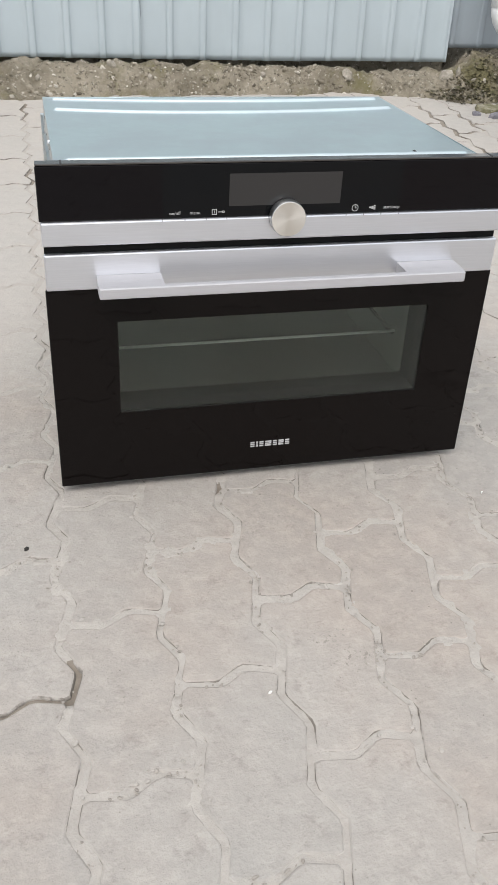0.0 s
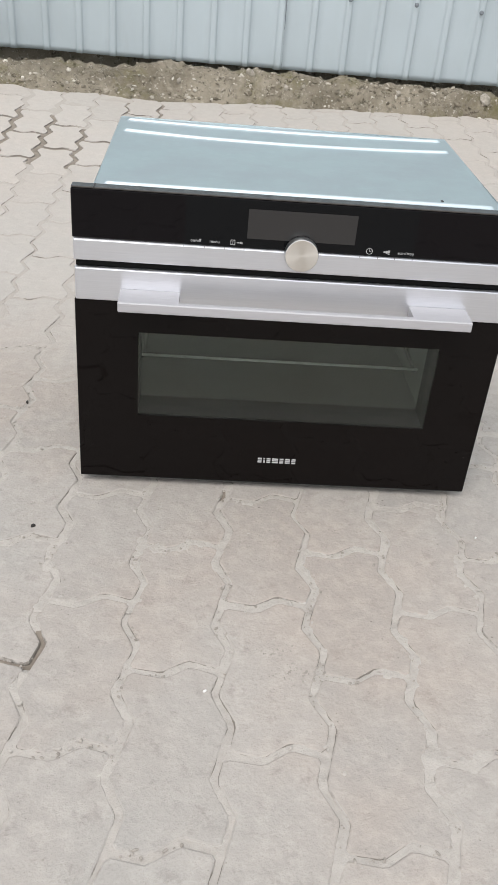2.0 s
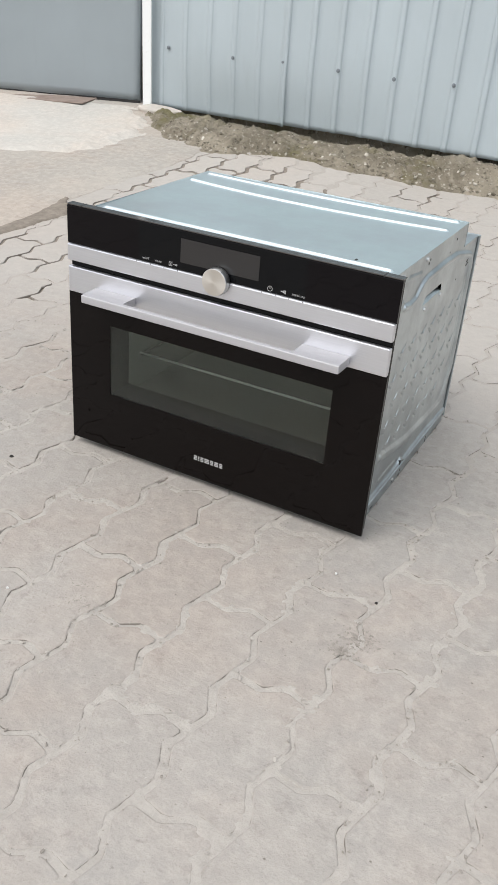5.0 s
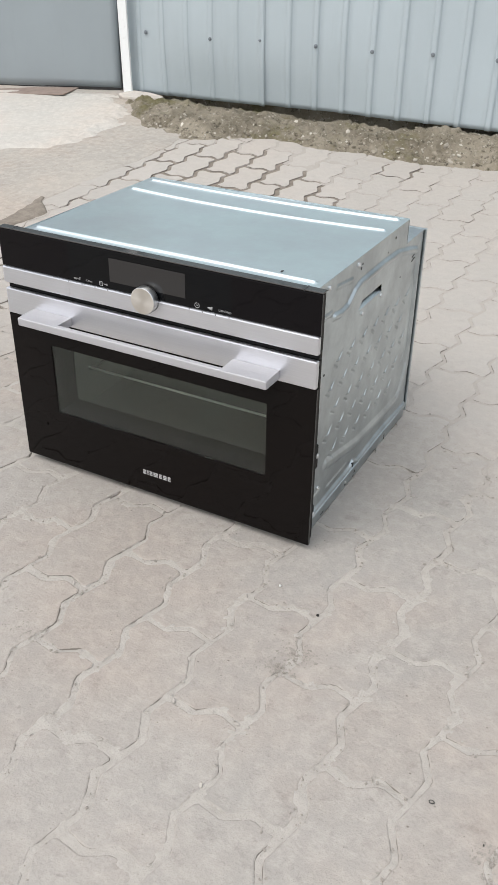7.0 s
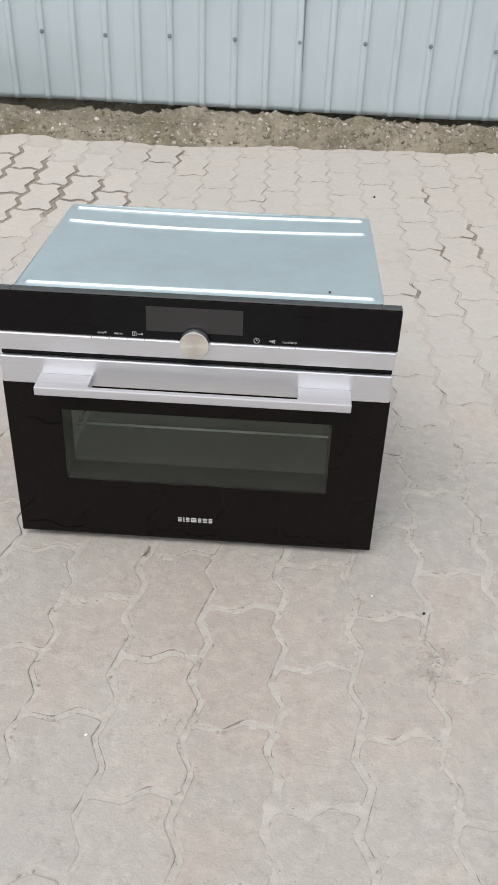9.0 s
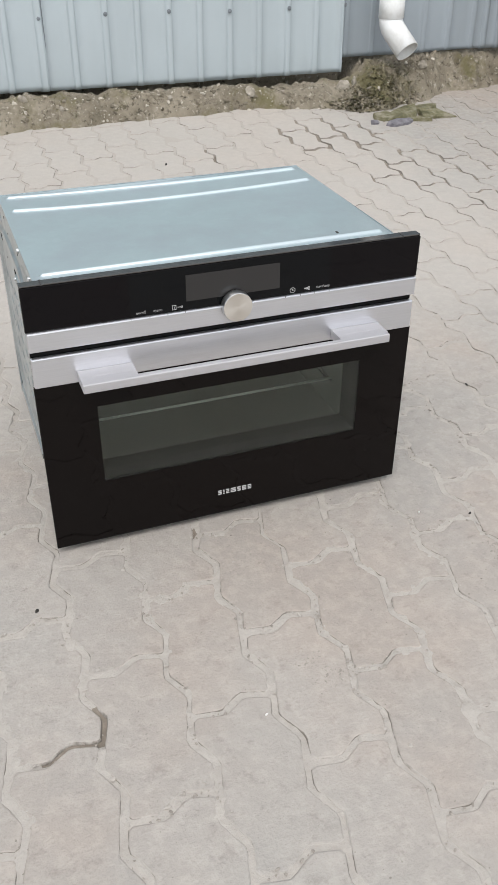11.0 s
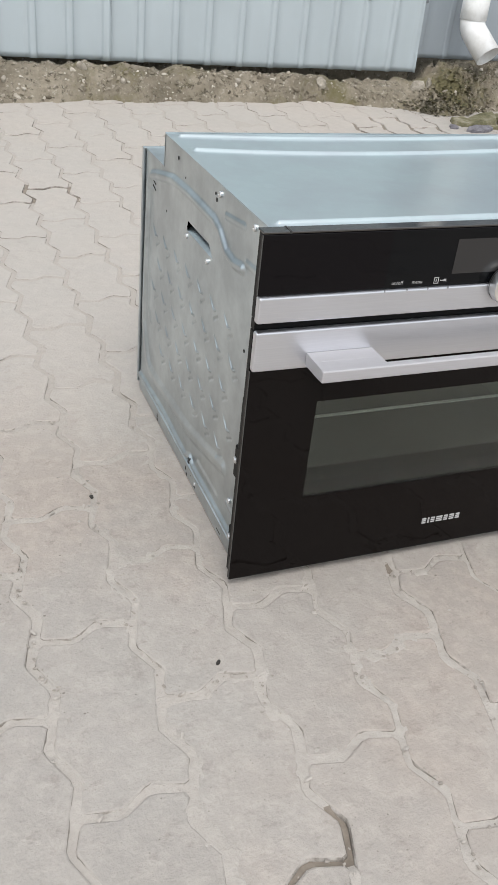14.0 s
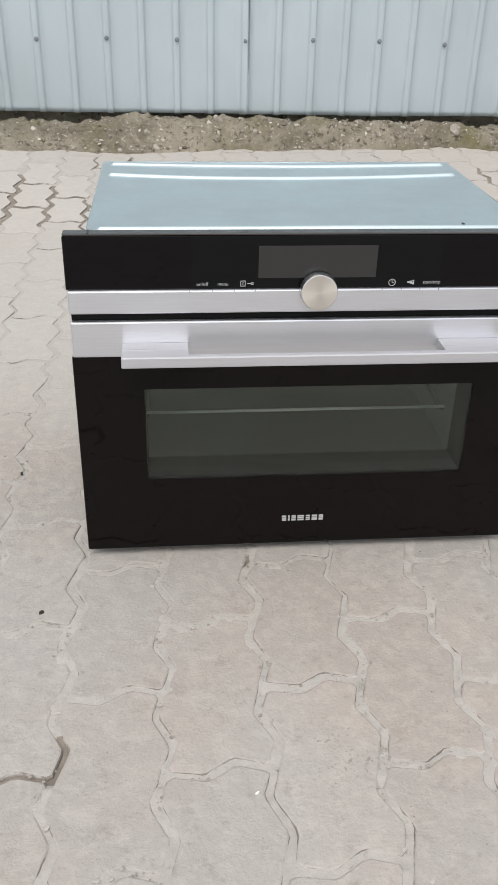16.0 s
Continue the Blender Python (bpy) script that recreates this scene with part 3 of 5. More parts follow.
def rock(bm, x, y, z, size, rnd, flat=0.65):
    m = Matrix.LocRotScale((x, y, z), Euler((rnd.uniform(0, 6), rnd.uniform(0, 6), rnd.uniform(0, 6))), (size * rnd.uniform(0.7, 1.3), size * rnd.uniform(0.7, 1.2), size * flat))
    geo = bmesh.ops.create_icosphere(bm, subdivisions=2 if size > 0.02 else 1, radius=1.0)
    for v in geo["verts"]:
        v.co *= rnd.uniform(0.9, 1.08) * (1 + 0.3 * hum(v.co.x * 1.3 + x * 50, v.co.y * 1.3 + size * 900, v.co.z * 1.3))
    bmesh.ops.transform(bm, matrix=m, verts=geo["verts"])


rnd = random.Random(5)
grain = bmesh.new()
bmesh.ops.create_icosphere(grain, subdivisions=1, radius=1.0)
GRAIN_V = [v.co.copy() for v in grain.verts]
GRAIN_F = [tuple(v.index for v in f.verts) for f in grain.faces]
grain.free()
pebble_v, pebble_f = [], []
for i in range(1400):
    x = rnd.uniform(-1.55, 3.0)
    y = between(SOIL_FRONT, x) + (rnd.uniform(0.02, 0.24) if i % 3 == 0 else 0.015 + abs(rnd.gauss(0, 0.045)))
    if y > 2.56 or (x > 1.2 and i % 2):
        continue
    s = rnd.choice((0.003, 0.004, 0.005, 0.005, 0.006, 0.007, 0.009, 0.012))
    m = Matrix.LocRotScale((x, y, bank_height(x, y) + s * 0.05), Euler((rnd.gauss(0, 0.5), rnd.gauss(0, 0.5), rnd.uniform(0, 6))), (s * rnd.uniform(0.7, 1.4), s * rnd.uniform(0.6, 1.1), s * rnd.uniform(0.35, 0.75)))
    n = len(pebble_v)
    pebble_v += [m @ (v * rnd.uniform(0.68, 1.12)) for v in GRAIN_V]
    pebble_f += [tuple(n + k for k in f) for f in GRAIN_F]
me = bpy.data.meshes.new("rubble")
me.from_pydata([tuple(v) for v in pebble_v], [], pebble_f)
me.materials.append(STONE)
tagged(new("rubble", me), "brown and pale stone rubble strewn over the soil strip", "pebbles", kind="stuff")
for x, y, s, lab in ((0.02, 2.47, 0.020, "pale wedge stone"), (1.42, 2.46, 0.020, "pale broken stone"),
                     (0.95, 2.47, 0.022, "flat pale stone"), (1.36, 2.44, 0.026, "flat pale stone"), (0.6, 2.46, 0.016, "small pale stone"), (-0.25, 2.42, 0.014, "small pale stone"), (1.75, 2.46, 0.025, "brown stone"), (0.16, 2.43, 0.012, "small pale stone")):
    bm = bmesh.new()
    rock(bm, 0, 0, 0, s, rnd, 0.55)
    ob = part("stone", bm, ROCK)
    ob.location = (x, y, bank_height(x, y) + s * 0.2)
    tagged(ob, lab + " lying on the soil by the fence", "stone")

# broken slab at the foot of the gate post
bm = bmesh.new()
SLAB = [(-0.115, -0.035), (-0.06, -0.062), (0.0, -0.058), (0.05, -0.022), (0.115, 0.002), (0.10, 0.032), (0.02, 0.046), (-0.09, 0.04)]
rings = [[bm.verts.new((x * k, y * k, z + 0.004 * hum(x * 30, y * 30))) for x, y in SLAB] for k, z in ((0.96, -0.014), (1.0, 0.004), (0.95, 0.010))]
for lo, hi in zip(rings, rings[1:]):
    for i in range(len(SLAB)):
        bm.faces.new((lo[i], lo[(i + 1) % len(SLAB)], hi[(i + 1) % len(SLAB)], hi[i]))
bm.faces.new(rings[-1])
ob = part("slab", bm, PAD)
ob.location, ob.rotation_euler = (-1.735, 2.480, 0.170), (radians(5), radians(2), radians(-4))
tagged(ob, "flat broken grey slab lying at the gate post", "stone")

# broken mossy pavers and the slate pieces under the downpipe
def broken_slab(name, x, y, sx, sy, sz, turn, tip, mat, lab):
    """A flat fragment with a ragged outline, tipped a little out of the ground."""
    bm = bmesh.new()
    n = 8
    rim = []
    for i in range(n):
        a = 2 * math.pi * i / n + rnd.uniform(-0.26, 0.26)
        k = rnd.uniform(0.72, 1.22)
        rim.append((sx * k * math.cos(a), sy * k * math.sin(a)))
    rings = [[bm.verts.new((p * k, q * k, z + (0.0035 * hum(p * 40 + x * 9, q * 40, k) if z > 0 else 0))) for p, q in rim] for k, z in ((0.96, -sz), (1.0, -sz * 0.2), (0.985, sz * 0.85), (0.94, sz), (0.45, sz * 1.02))]
    for lo, hi in zip(rings, rings[1:]):
        for i in range(n):
            bm.faces.new((lo[i], lo[(i + 1) % n], hi[(i + 1) % n], hi[i]))
    bm.faces.new(rings[-1])
    bm.faces.new(rings[0][::-1])
    ob = part(name, bm, mat)
    ob.matrix_basis = lying(x, y, sz * 0.1, turn) @ pose(0, 0, 0, tip, tip * 0.6, 0)
    return tagged(ob, lab, "stone")


broken_slab("slate", 1.470, 2.115, 0.074, 0.038, 0.010, 0.35, 2, SLATE, "dark violet slate fragment lying on the paving")
broken_slab("slate", 1.365, 2.145, 0.030, 0.018, 0.007, 1.1, 3, SLATE, "small dark slate splinter lying on the paving")
for x, y, sx, sy, sz, turn, tip in ((1.530, 2.205, 0.095, 0.062, 0.018, 0.5, -10), (1.650, 2.165, 0.082, 0.040, 0.014, -0.25, 8), (1.655, 2.250, 0.075, 0.046, 0.018, 0.1, -8), (1.435, 2.200, 0.060, 0.036, 0.012, 0.8, 6), (1.570, 2.135, 0.060, 0.026, 0.010, -0.3, -6)):
    broken_slab("mossy_stone", x, y, sx, sy, sz, turn, tip, MOSS, "broken mossy paving fragment below the downpipe")

# weeds under the downpipe
bm = bmesh.new()
for i in range(2100):
    cx, cy, spread = rnd.choice(((1.38, 2.33, 0.10), (1.47, 2.34, 0.11), (1.50, 2.40, 0.12), (1.58, 2.31, 0.06), (1.62, 2.42, 0.09), (1.30, 2.33, 0.08), (1.38, 2.29, 0.07)))
    x, y = rnd.gauss(cx, spread * 0.6), rnd.gauss(cy, 0.035)
    z = bank_height(x, y)
    a, l, w = rnd.uniform(0, 6.28), rnd.uniform(0.010, 0.030), rnd.uniform(0.0025, 0.0065)
    up = rnd.uniform(0.0, 0.7)
    d, s = Vector((math.cos(a), math.sin(a), up)).normalized(), Vector((-math.sin(a), math.cos(a), 0))
    p = Vector((x, y, z - 0.002))
    vs = [bm.verts.new(q) for q in (p, p + d * l * 0.5 + s * w, p + d * l, p + d * l * 0.5 - s * w)]
    bm.faces.new(vs)
tagged(part("weeds", bm, LEAF), "small brownish green weeds growing by the downpipe", "weeds", kind="stuff")

# ---- fence ----
FENCE_Y = 2.56
RIB = 0.1275


def profile(x, first, depth):
    """How far the sheet stands out at x: narrow ribs at an even pitch."""
    d = abs((x - first + RIB / 2) % RIB - RIB / 2)
    return depth * (1 - smoothstep(0.008, 0.015, d))


def fence_sheet(name, x0, x1, y, z0, z1, mat, parent, first, depth=0.009, seed=0, label=""):
    marks = set()
    k = math.floor((x0 - first) / RIB) - 1
    while first + k * RIB < x1 + RIB:
        c = first + k * RIB
        for o in (-0.0155, -0.0125, -0.0095, -0.0075, 0, 0.0075, 0.0095, 0.0125, 0.0155, 0.04, 0.0637, 0.088):
            if x0 < c + o < x1:
                marks.add(round(c + o, 5))
        k += 1
    xs = sorted(marks | {x0, x1})
    zs = [z0 + (z1 - z0) * (j / 34) ** 1.3 for j in range(35)]
    bm = bmesh.new()
    rows = []
    for z in zs:
        lift = [0.009 * smoothstep(x1 - 0.03, x1, x) * (1 - smoothstep(0.2, 0.7, z)) for x in xs]
        tuck = 0.018 * (1 - smoothstep(0.16, 0.43, z))
        rows.append([bm.verts.new((x, y + tuck * (1 - smoothstep(-0.95, -0.5, x)) * smoothstep(-1.86, -1.6, x) - lift[i] - profile(x, first, depth) - 0.0045 * hum(x * 4 + seed, z * 3, seed) - 0.0022 * hum(x * 11 + z * 6, z * 9, seed), z + (0.006 * hum(x * 2.2, seed) if z == z0 else 0))) for i, x in enumerate(xs)])
    for a, b in zip(rows, rows[1:]):
        for i in range(len(xs) - 1):
            bm.faces.new((a[i], a[i + 1], b[i + 1], b[i]))
    ob = part(name, bm, mat, parent, label, smooth=True)
    t = ob.modifiers.new("thickness", "SOLIDIFY")
    t.thickness, t.offset = 0.0016, 1.0
    return ob


fence = tagged(new("fence_1"), "pale blue-grey ribbed metal sheet fence with screws", "fence", kind="structure")
FIRST = 0.1255
fence_sheet("fence_sheet", -1.86, -1.135, FENCE_Y - 0.006, 0.172, 2.05, SHEET, fence, FIRST, 0.005, 1)
fence_sheet("fence_sheet", -1.160, 0.143, FENCE_Y - 0.003, 0.180, 2.05, SHEET, fence, FIRST, 0.010, 2)
fence_sheet("fence_sheet", 0.108, 1.395, FENCE_Y, 0.176, 2.05, SHEET, fence, FIRST, 0.010, 3)
bm = bmesh.new()
lathe(bm, [(0.0035, -0.006), (0.0085, -0.0005), (0.0085, 0.0015), (0.0055, 0.002), (0.0055, 0.0055), (0.0045, 0.0065)], pose(0, 0, 0, 90), 12)
screw0 = part("screw", bm, SCREW_GREY, fence)
screw0.location = (FIRST - 12 * RIB, FENCE_Y - 0.0125, 0.431)
screw_rnd = random.Random(3)
for k in range(-7, 6):
    for z in (0.437, 1.25):
        if k == -6 and z < 1:
            continue
        s = screw0.copy()
        scene.collection.objects.link(s)
        s.location = (FIRST + k * 2 * RIB - (0.085 if k == -7 else 0) + screw_rnd.uniform(-0.004, 0.004), FENCE_Y - (0.0125 if k > 0 else 0.0155 if k > -5 else 0.0125), z + screw_rnd.uniform(-0.006, 0.006))
# dark strip standing in for the shadow line at the sheet overlap
bm = bmesh.new()
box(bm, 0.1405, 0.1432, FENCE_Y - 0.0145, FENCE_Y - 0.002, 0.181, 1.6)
part("seam_shadow_strip", bm, SCREW_GREY, fence, "dark strip painted in for the shadow line of the sheet overlap")
bm = bmesh.new()
box(bm, -1.86, 1.40, 2.60, 2.64, 0.42, 0.46)
part("rail", bm, SCREW_GREY, fence)
bm = bmesh.new()
box(bm, -1.86, 1.40, 2.60, 2.64, 1.23, 1.27)
part("rail", bm, SCREW_GREY, fence)

# block added behind the fence to shut light out of the gap below
bm = bmesh.new()
box(bm, -1.84, 1.44, 2.66, 2.86, 0.0, 0.40, 0.01)
tagged(part("plinth", bm, SOIL), "added block that keeps light from under the fence", "plinth", kind="structure")

fence2 = tagged(new("fence_2"), "darker grey-blue ribbed metal sheet wall behind the downpipe", "fence", kind="structure")
Y2 = 2.62
fence_sheet("fence_sheet", 1.38, 2.16, Y2, 0.222, 2.05, SHEET_GREY, fence2, 1.955, 0.005, 5)
fence_sheet("fence_sheet", 2.13, 3.6, Y2 - 0.003, 0.226, 2.05, SHEET_GREY, fence2, 2.215, 0.012, 6)
for x, z in ((1.952, 0.452), (2.21, 0.452), (2.46, 0.45)):
    s = screw0.copy()
    scene.collection.objects.link(s)
    s.parent, s.location = fence2, (x, Y2 - 0.012, z)

# ---- gate ----
gate = tagged(new("gate"), "plain grey sheet metal gate standing shut beside a white post", "gate", kind="structure")
gate.location, gate.rotation_euler = (-1.925, 2.575, 0.0), (0, 0, radians(13.2))
bm = bmesh.new()


def gate_skin(u, v):
    x, z = -2.2 * (1 - u), 0.178 + 1.85 * v + (1 - u) * -0.05 * (1 - v)
    return (x, 0.006 * hum(x * 2, z * 2, 9) + 0.002 * hum(x * 7, z * 7, 9), z)


sheet(bm, 60, 50, gate_skin)
ob = part("gate_leaf", bm, GATE, gate, smooth=True)
t = ob.modifiers.new("thickness", "SOLIDIFY")
t.thickness, t.offset = 0.03, -1.0
# box added behind the gate to keep light out of the gap below
bm = bmesh.new()
box(bm, -2.2, 0.0, 0.10, 0.25, 0.02, 0.40, 0.01)
part("gate_light_block", bm, SOIL, gate)
# dark strip painting the shade of the gap under the gate
bm = bmesh.new()
sheet(bm, 20, 2, lambda u, v: (-2.2 * (1 - u), -0.001 + 0.012 * (1 - v), 0.140 + 0.040 * v - 0.05 * (1 - u)))
gap_shade = part("gap_shade_strip", bm, DARK_PRINT, gate, "dark strip in place of the shade gap under the gate")
t = gap_shade.modifiers.new("thickness", "SOLIDIFY")
t.thickness = 0.004
bm = bmesh.new()
box(bm, -0.03, 0.0, -0.014, -0.003, 0.69, 0.72, 0.002)
part("latch", bm, SCREW_GREY, gate)
# dark strip added behind the gap to give it its shade
bm = bmesh.new()
box(bm, 0.002, 0.075, 0.03, 0.06, 0.10, 2.05)
part("gap_dark_strip", bm, DARK_PRINT, gate, "dark strip added behind the gate gap so it reads shaded")
bm = bmesh.new()
box(bm, -0.024, 0.024, -0.03, -0.018, 0.0, 2.1, 0.003)
post = part("gate_post", bm, POST_WHITE)
post.location, post.rotation_euler = (-1.834, 2.535, 0.135), (0, radians(-1.2), 0)
tagged(post, "white painted square steel gate post with chipped paint", "post", kind="structure")
bm = bmesh.new()
box(bm, -0.72, -0.16, -0.14, 0.02, 0.0, 0.006, 0.002)
strip = part("threshold_strip", bm, RUST)
strip.location, strip.rotation_euler = (-1.975, 2.530, 0.172), (radians(2), radians(-2.5), radians(11))
left_strip = new("threshold_strip", strip.data)
left_strip.location, left_strip.rotation_euler = (-2.57, 2.425, 0.166), (radians(2), radians(-2.5), radians(15))
tagged(left_strip, "reddish brown rusty strip lying under the gate", "strip")
tagged(strip, "reddish brown rusty strip lying under the gate", "strip")

# ---- downpipe ----
pipe = tagged(new("downpipe"), "white plastic rain downpipe with an angled outlet", "downpipe")
PX, PY = 1.594, 2.50
bm = bmesh.new()
tube(bm, [(PX, PY, 2.0), (PX, PY, 0.46)], 0.050, 28, False)
part("pipe", bm, PVC, pipe, smooth=True)
bm = bmesh.new()
lathe(bm, [(0.0495, 0.386), (0.0535, 0.388), (0.0535, 0.462), (0.0495, 0.466)], pose(PX, PY, 0), 28, False)
part("socket", bm, PVC, pipe, smooth=True)
bm = bmesh.new()
pts = [(PX, PY, 0.43), (PX, PY, 0.385), (PX + 0.001, PY - 0.004, 0.367), (PX + 0.003, PY - 0.013, 0.352), (PX + 0.008, PY - 0.026, 0.338), (PX + 0.036, PY - 0.103, 0.269)]
tube(bm, pts, 0.050, 28, False)
elbow = part("outlet", bm, PVC, pipe, smooth=True)
t = elbow.modifiers.new("thickness", "SOLIDIFY")
t.thickness, t.offset = 0.003, -1.0

# ---- pallets ----
def make_pallet():
    """Three skids in front, cross boards behind them, deck boards at the back."""
    p = new("pallet")
    for z in (0.0, 0.375, 0.69):
        boxed("beam", 0.004 * (z > 0), 1.15, 0.0, 0.022, z + 0.006, z + 0.112, WOOD, p, 0.004)
        for x in (0.0, 0.50, 1.01):
            boxed("block", x - 0.004, x + 0.135, 0.0222, 0.112, z, z + 0.118, WOOD_UP, p, 0.005)
    for x in (0.01, 0.515, 1.015):
        boxed("slat", x, x + 0.118, 0.1125, 0.134, 0.030, 0.80, WOOD_UP, p, 0.003)
    for z in (0.035, 0.165, 0.295, 0.425, 0.555, 0.69):
        boxed("deck_board", 0.006, 1.145, 0.1345, 0.156, z, z + 0.105, WOOD, p, 0.003)
    return tagged(p, "rough pale wooden pallet standing on edge and leaning on the fence", "pallet", group="pallets by the fence")


pallet = make_pallet()
for i, (x, y, side, lean, turn) in enumerate(((2.476, 1.946, -6.0, -22.5, 3.9), (2.37, 2.09, -6.0, -18, 3.5), (2.49, 2.27, -5.0, -13.5, 3))):
    m = pose(x, y, ground_at(x, y + 0.1) + 0.112 * math.sin(radians(-lean)) + 0.003, lean, side, turn)
    if i == 0:
        pallet.matrix_basis = m
    else:
        copy_thing(pallet, m)

# ---- oven ----
oven = tagged(new("oven"), "black glass built-in oven with steel handle, standing on the paving", "oven")


def plate_with_hole(bm, x0, x1, z0, z1, hx0, hx1, hz0, hz1, y0, y1):
    """An upright plate with an oblong opening through it."""
    xs, zs = (x0, hx0, hx1, x1), (z0, hz0, hz1, z1)
    g = {}
    for k, y in enumerate((y0, y1)):
        for i, x in enumerate(xs):
            for j, z in enumerate(zs):
                g[i, j, k] = bm.verts.new((x, y, z))
    for i in range(3):
        for j in range(3):
            if (i, j) == (1, 1):
                continue
            bm.faces.new((g[i, j, 0], g[i + 1, j, 0], g[i + 1, j + 1, 0], g[i, j + 1, 0]))
            bm.faces.new((g[i, j, 1], g[i, j + 1, 1], g[i + 1, j + 1, 1], g[i + 1, j, 1]))
    for i in range(3):
        bm.faces.new((g[i, 0, 0], g[i, 0, 1], g[i + 1, 0, 1], g[i + 1, 0, 0]))
        bm.faces.new((g[i, 3, 0], g[i + 1, 3, 0], g[i + 1, 3, 1], g[i, 3, 1]))
        bm.faces.new((g[0, i, 0], g[0, i + 1, 0], g[0, i + 1, 1], g[0, i, 1]))
        bm.faces.new((g[3, i, 0], g[3, i, 1], g[3, i + 1, 1], g[3, i + 1, 0]))
    bm.faces.new((g[1, 1, 0], g[2, 1, 0], g[2, 1, 1], g[1, 1, 1]))
    bm.faces.new((g[1, 2, 0], g[1, 2, 1], g[2, 2, 1], g[2, 2, 0]))
    bm.faces.new((g[1, 1, 0], g[1, 1, 1], g[1, 2, 1], g[1, 2, 0]))
    bm.faces.new((g[2, 1, 0], g[2, 2, 0], g[2, 2, 1], g[2, 1, 1]))


# housing: top, sides, rear
TOP_RIBS = (0.056, 0.336, 0.404)
ys = sorted({round(0.0165 + 0.4035 * j / 40, 5) for j in range(41)} | {round(r + o, 5) for r in TOP_RIBS for o in (-0.0058, -0.0045, -0.003, -0.0015, 0, 0.0015, 0.003, 0.0045, 0.0058)})
ys = [y for y in ys if 0.0165 <= y <= 0.42]
bm = bmesh.new()


def top_height(x, y):
    h = 0.0
    for r in TOP_RIBS:
        d = abs(y - r - 0.0012 * math.sin(x * 9))
        h = max(h, 0.0042 * (1 - smoothstep(0.0006, 0.0062, d)) * (1 - smoothstep(0.258, 0.264, abs(x))))
    dip = smoothstep(0.07, 0.30, y) * (1 - 0.45 * smoothstep(0.34, 0.40, y)) * (1 - smoothstep(0.404, 0.419, y))
    return 0.4455 - 0.0015 * (1 - smoothstep(0.05, 0.28, y)) + h + 0.0004 * hum(x * 5, y * 5, 4) - 0.0062 * dip * (1 - (x / 0.2748) ** 2)


xs = [-0.2748 + 0.5496 * i / 90 for i in range(91)] + [-0.2641, -0.2619, -0.259, 0.259, 0.2619, 0.2641]
xs.sort()
rows = [[bm.verts.new((x, y, top_height(x, y))) for x in xs] for y in ys]
for a, b in zip(rows, rows[1:]):
    for i in range(len(xs) - 1):
        bm.faces.new((a[i], a[i + 1], b[i + 1], b[i]))
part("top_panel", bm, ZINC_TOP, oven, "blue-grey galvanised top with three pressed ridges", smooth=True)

SIDE_RIB = [(0.100, 0.378), (0.125, 0.374), (0.152, 0.377), (0.178, 0.393), (0.20, 0.399), (0.30, 0.400), (0.37, 0.397), (0.445, 0.382), (0.480, 0.372), (0.494, 0.355), (0.497, 0.13)]
LOW_RIB = [(0.497, 0.13), (0.470, 0.078), (0.452, 0.066), (0.402, 0.067), (0.318, 0.073), (0.242, 0.078), (0.174, 0.091), (0.105, 0.107)]
RAIL_RIB = [(0.05, 0.033), (0.20, 0.034), (0.218, 0.036), (0.231, 0.043), (0.25, 0.033), (0.36, 0.036), (0.51, 0.031)]
INNER_RIB = [(0.472, 0.330), (0.476, 0.300), (0.476, 0.165), (0.462, 0.150)]
SHORT_RIBS = [[(0.05, 0.390), (0.090, 0.388)], [(0.05, 0.062), (0.085, 0.066)], [(0.12, 0.052), (0.20, 0.052)], [(0.105, 0.424), (0.165, 0.416)]]


def off_line(line, y, z):
    best = 9.0
    for (ay, az), (by, bz) in zip(line, line[1:]):
        dy, dz = by - ay, bz - az
        f = max(0.0, min(1.0, ((y - ay) * dy + (z - az) * dz) / (dy * dy + dz * dz)))
        best = min(best, math.hypot(y - ay - f * dy, z - az - f * dz))
    return best


TREAD = []
for row in range(5):
    for col in range(8):
        y, z = 0.140 + 0.053 * col - (0.0265 if row % 2 else 0.0), 0.298 - 0.0425 * row
        if 0.10 < y < 0.475 and not (row == 4 and y > 0.44):
            TREAD.append((y, z))


def side_relief(y, z):
    h = 0.0046 * (1 - smoothstep(0.0016, 0.0088, off_line(SIDE_RIB, y, z)))
    h = max(h, 0.0042 * (1 - smoothstep(0.003, 0.0135, off_line(LOW_RIB, y, z))))
    h = max(h, 0.0045 * (1 - smoothstep(0.001, 0.006, off_line(RAIL_RIB, y, z))))
    for r in SHORT_RIBS:
        h = max(h, 0.002 * (1 - smoothstep(0.001, 0.006, off_line(r, y, z))))
    h -= 0.0020 * (1 - smoothstep(0.001, 0.007, off_line([(0.40, 0.358), (0.468, 0.336)], y, z)))
    h = max(h, 0.0016 * (1 - smoothstep(0.001, 0.008, off_line(INNER_RIB, y, z))))
    for a, b in TREAD:
        if abs(y - a) < 0.03 and abs(z - b) < 0.03:
            d = off_line([(a - 0.012, b - 0.018), (a - 0.026, b - 0.0095)], y, z)
            h -= 0.0017 * (1 - smoothstep(0.0002, 0.0031, d))
    return h + 0.0006 * hum(y * 9, z * 9, 6)


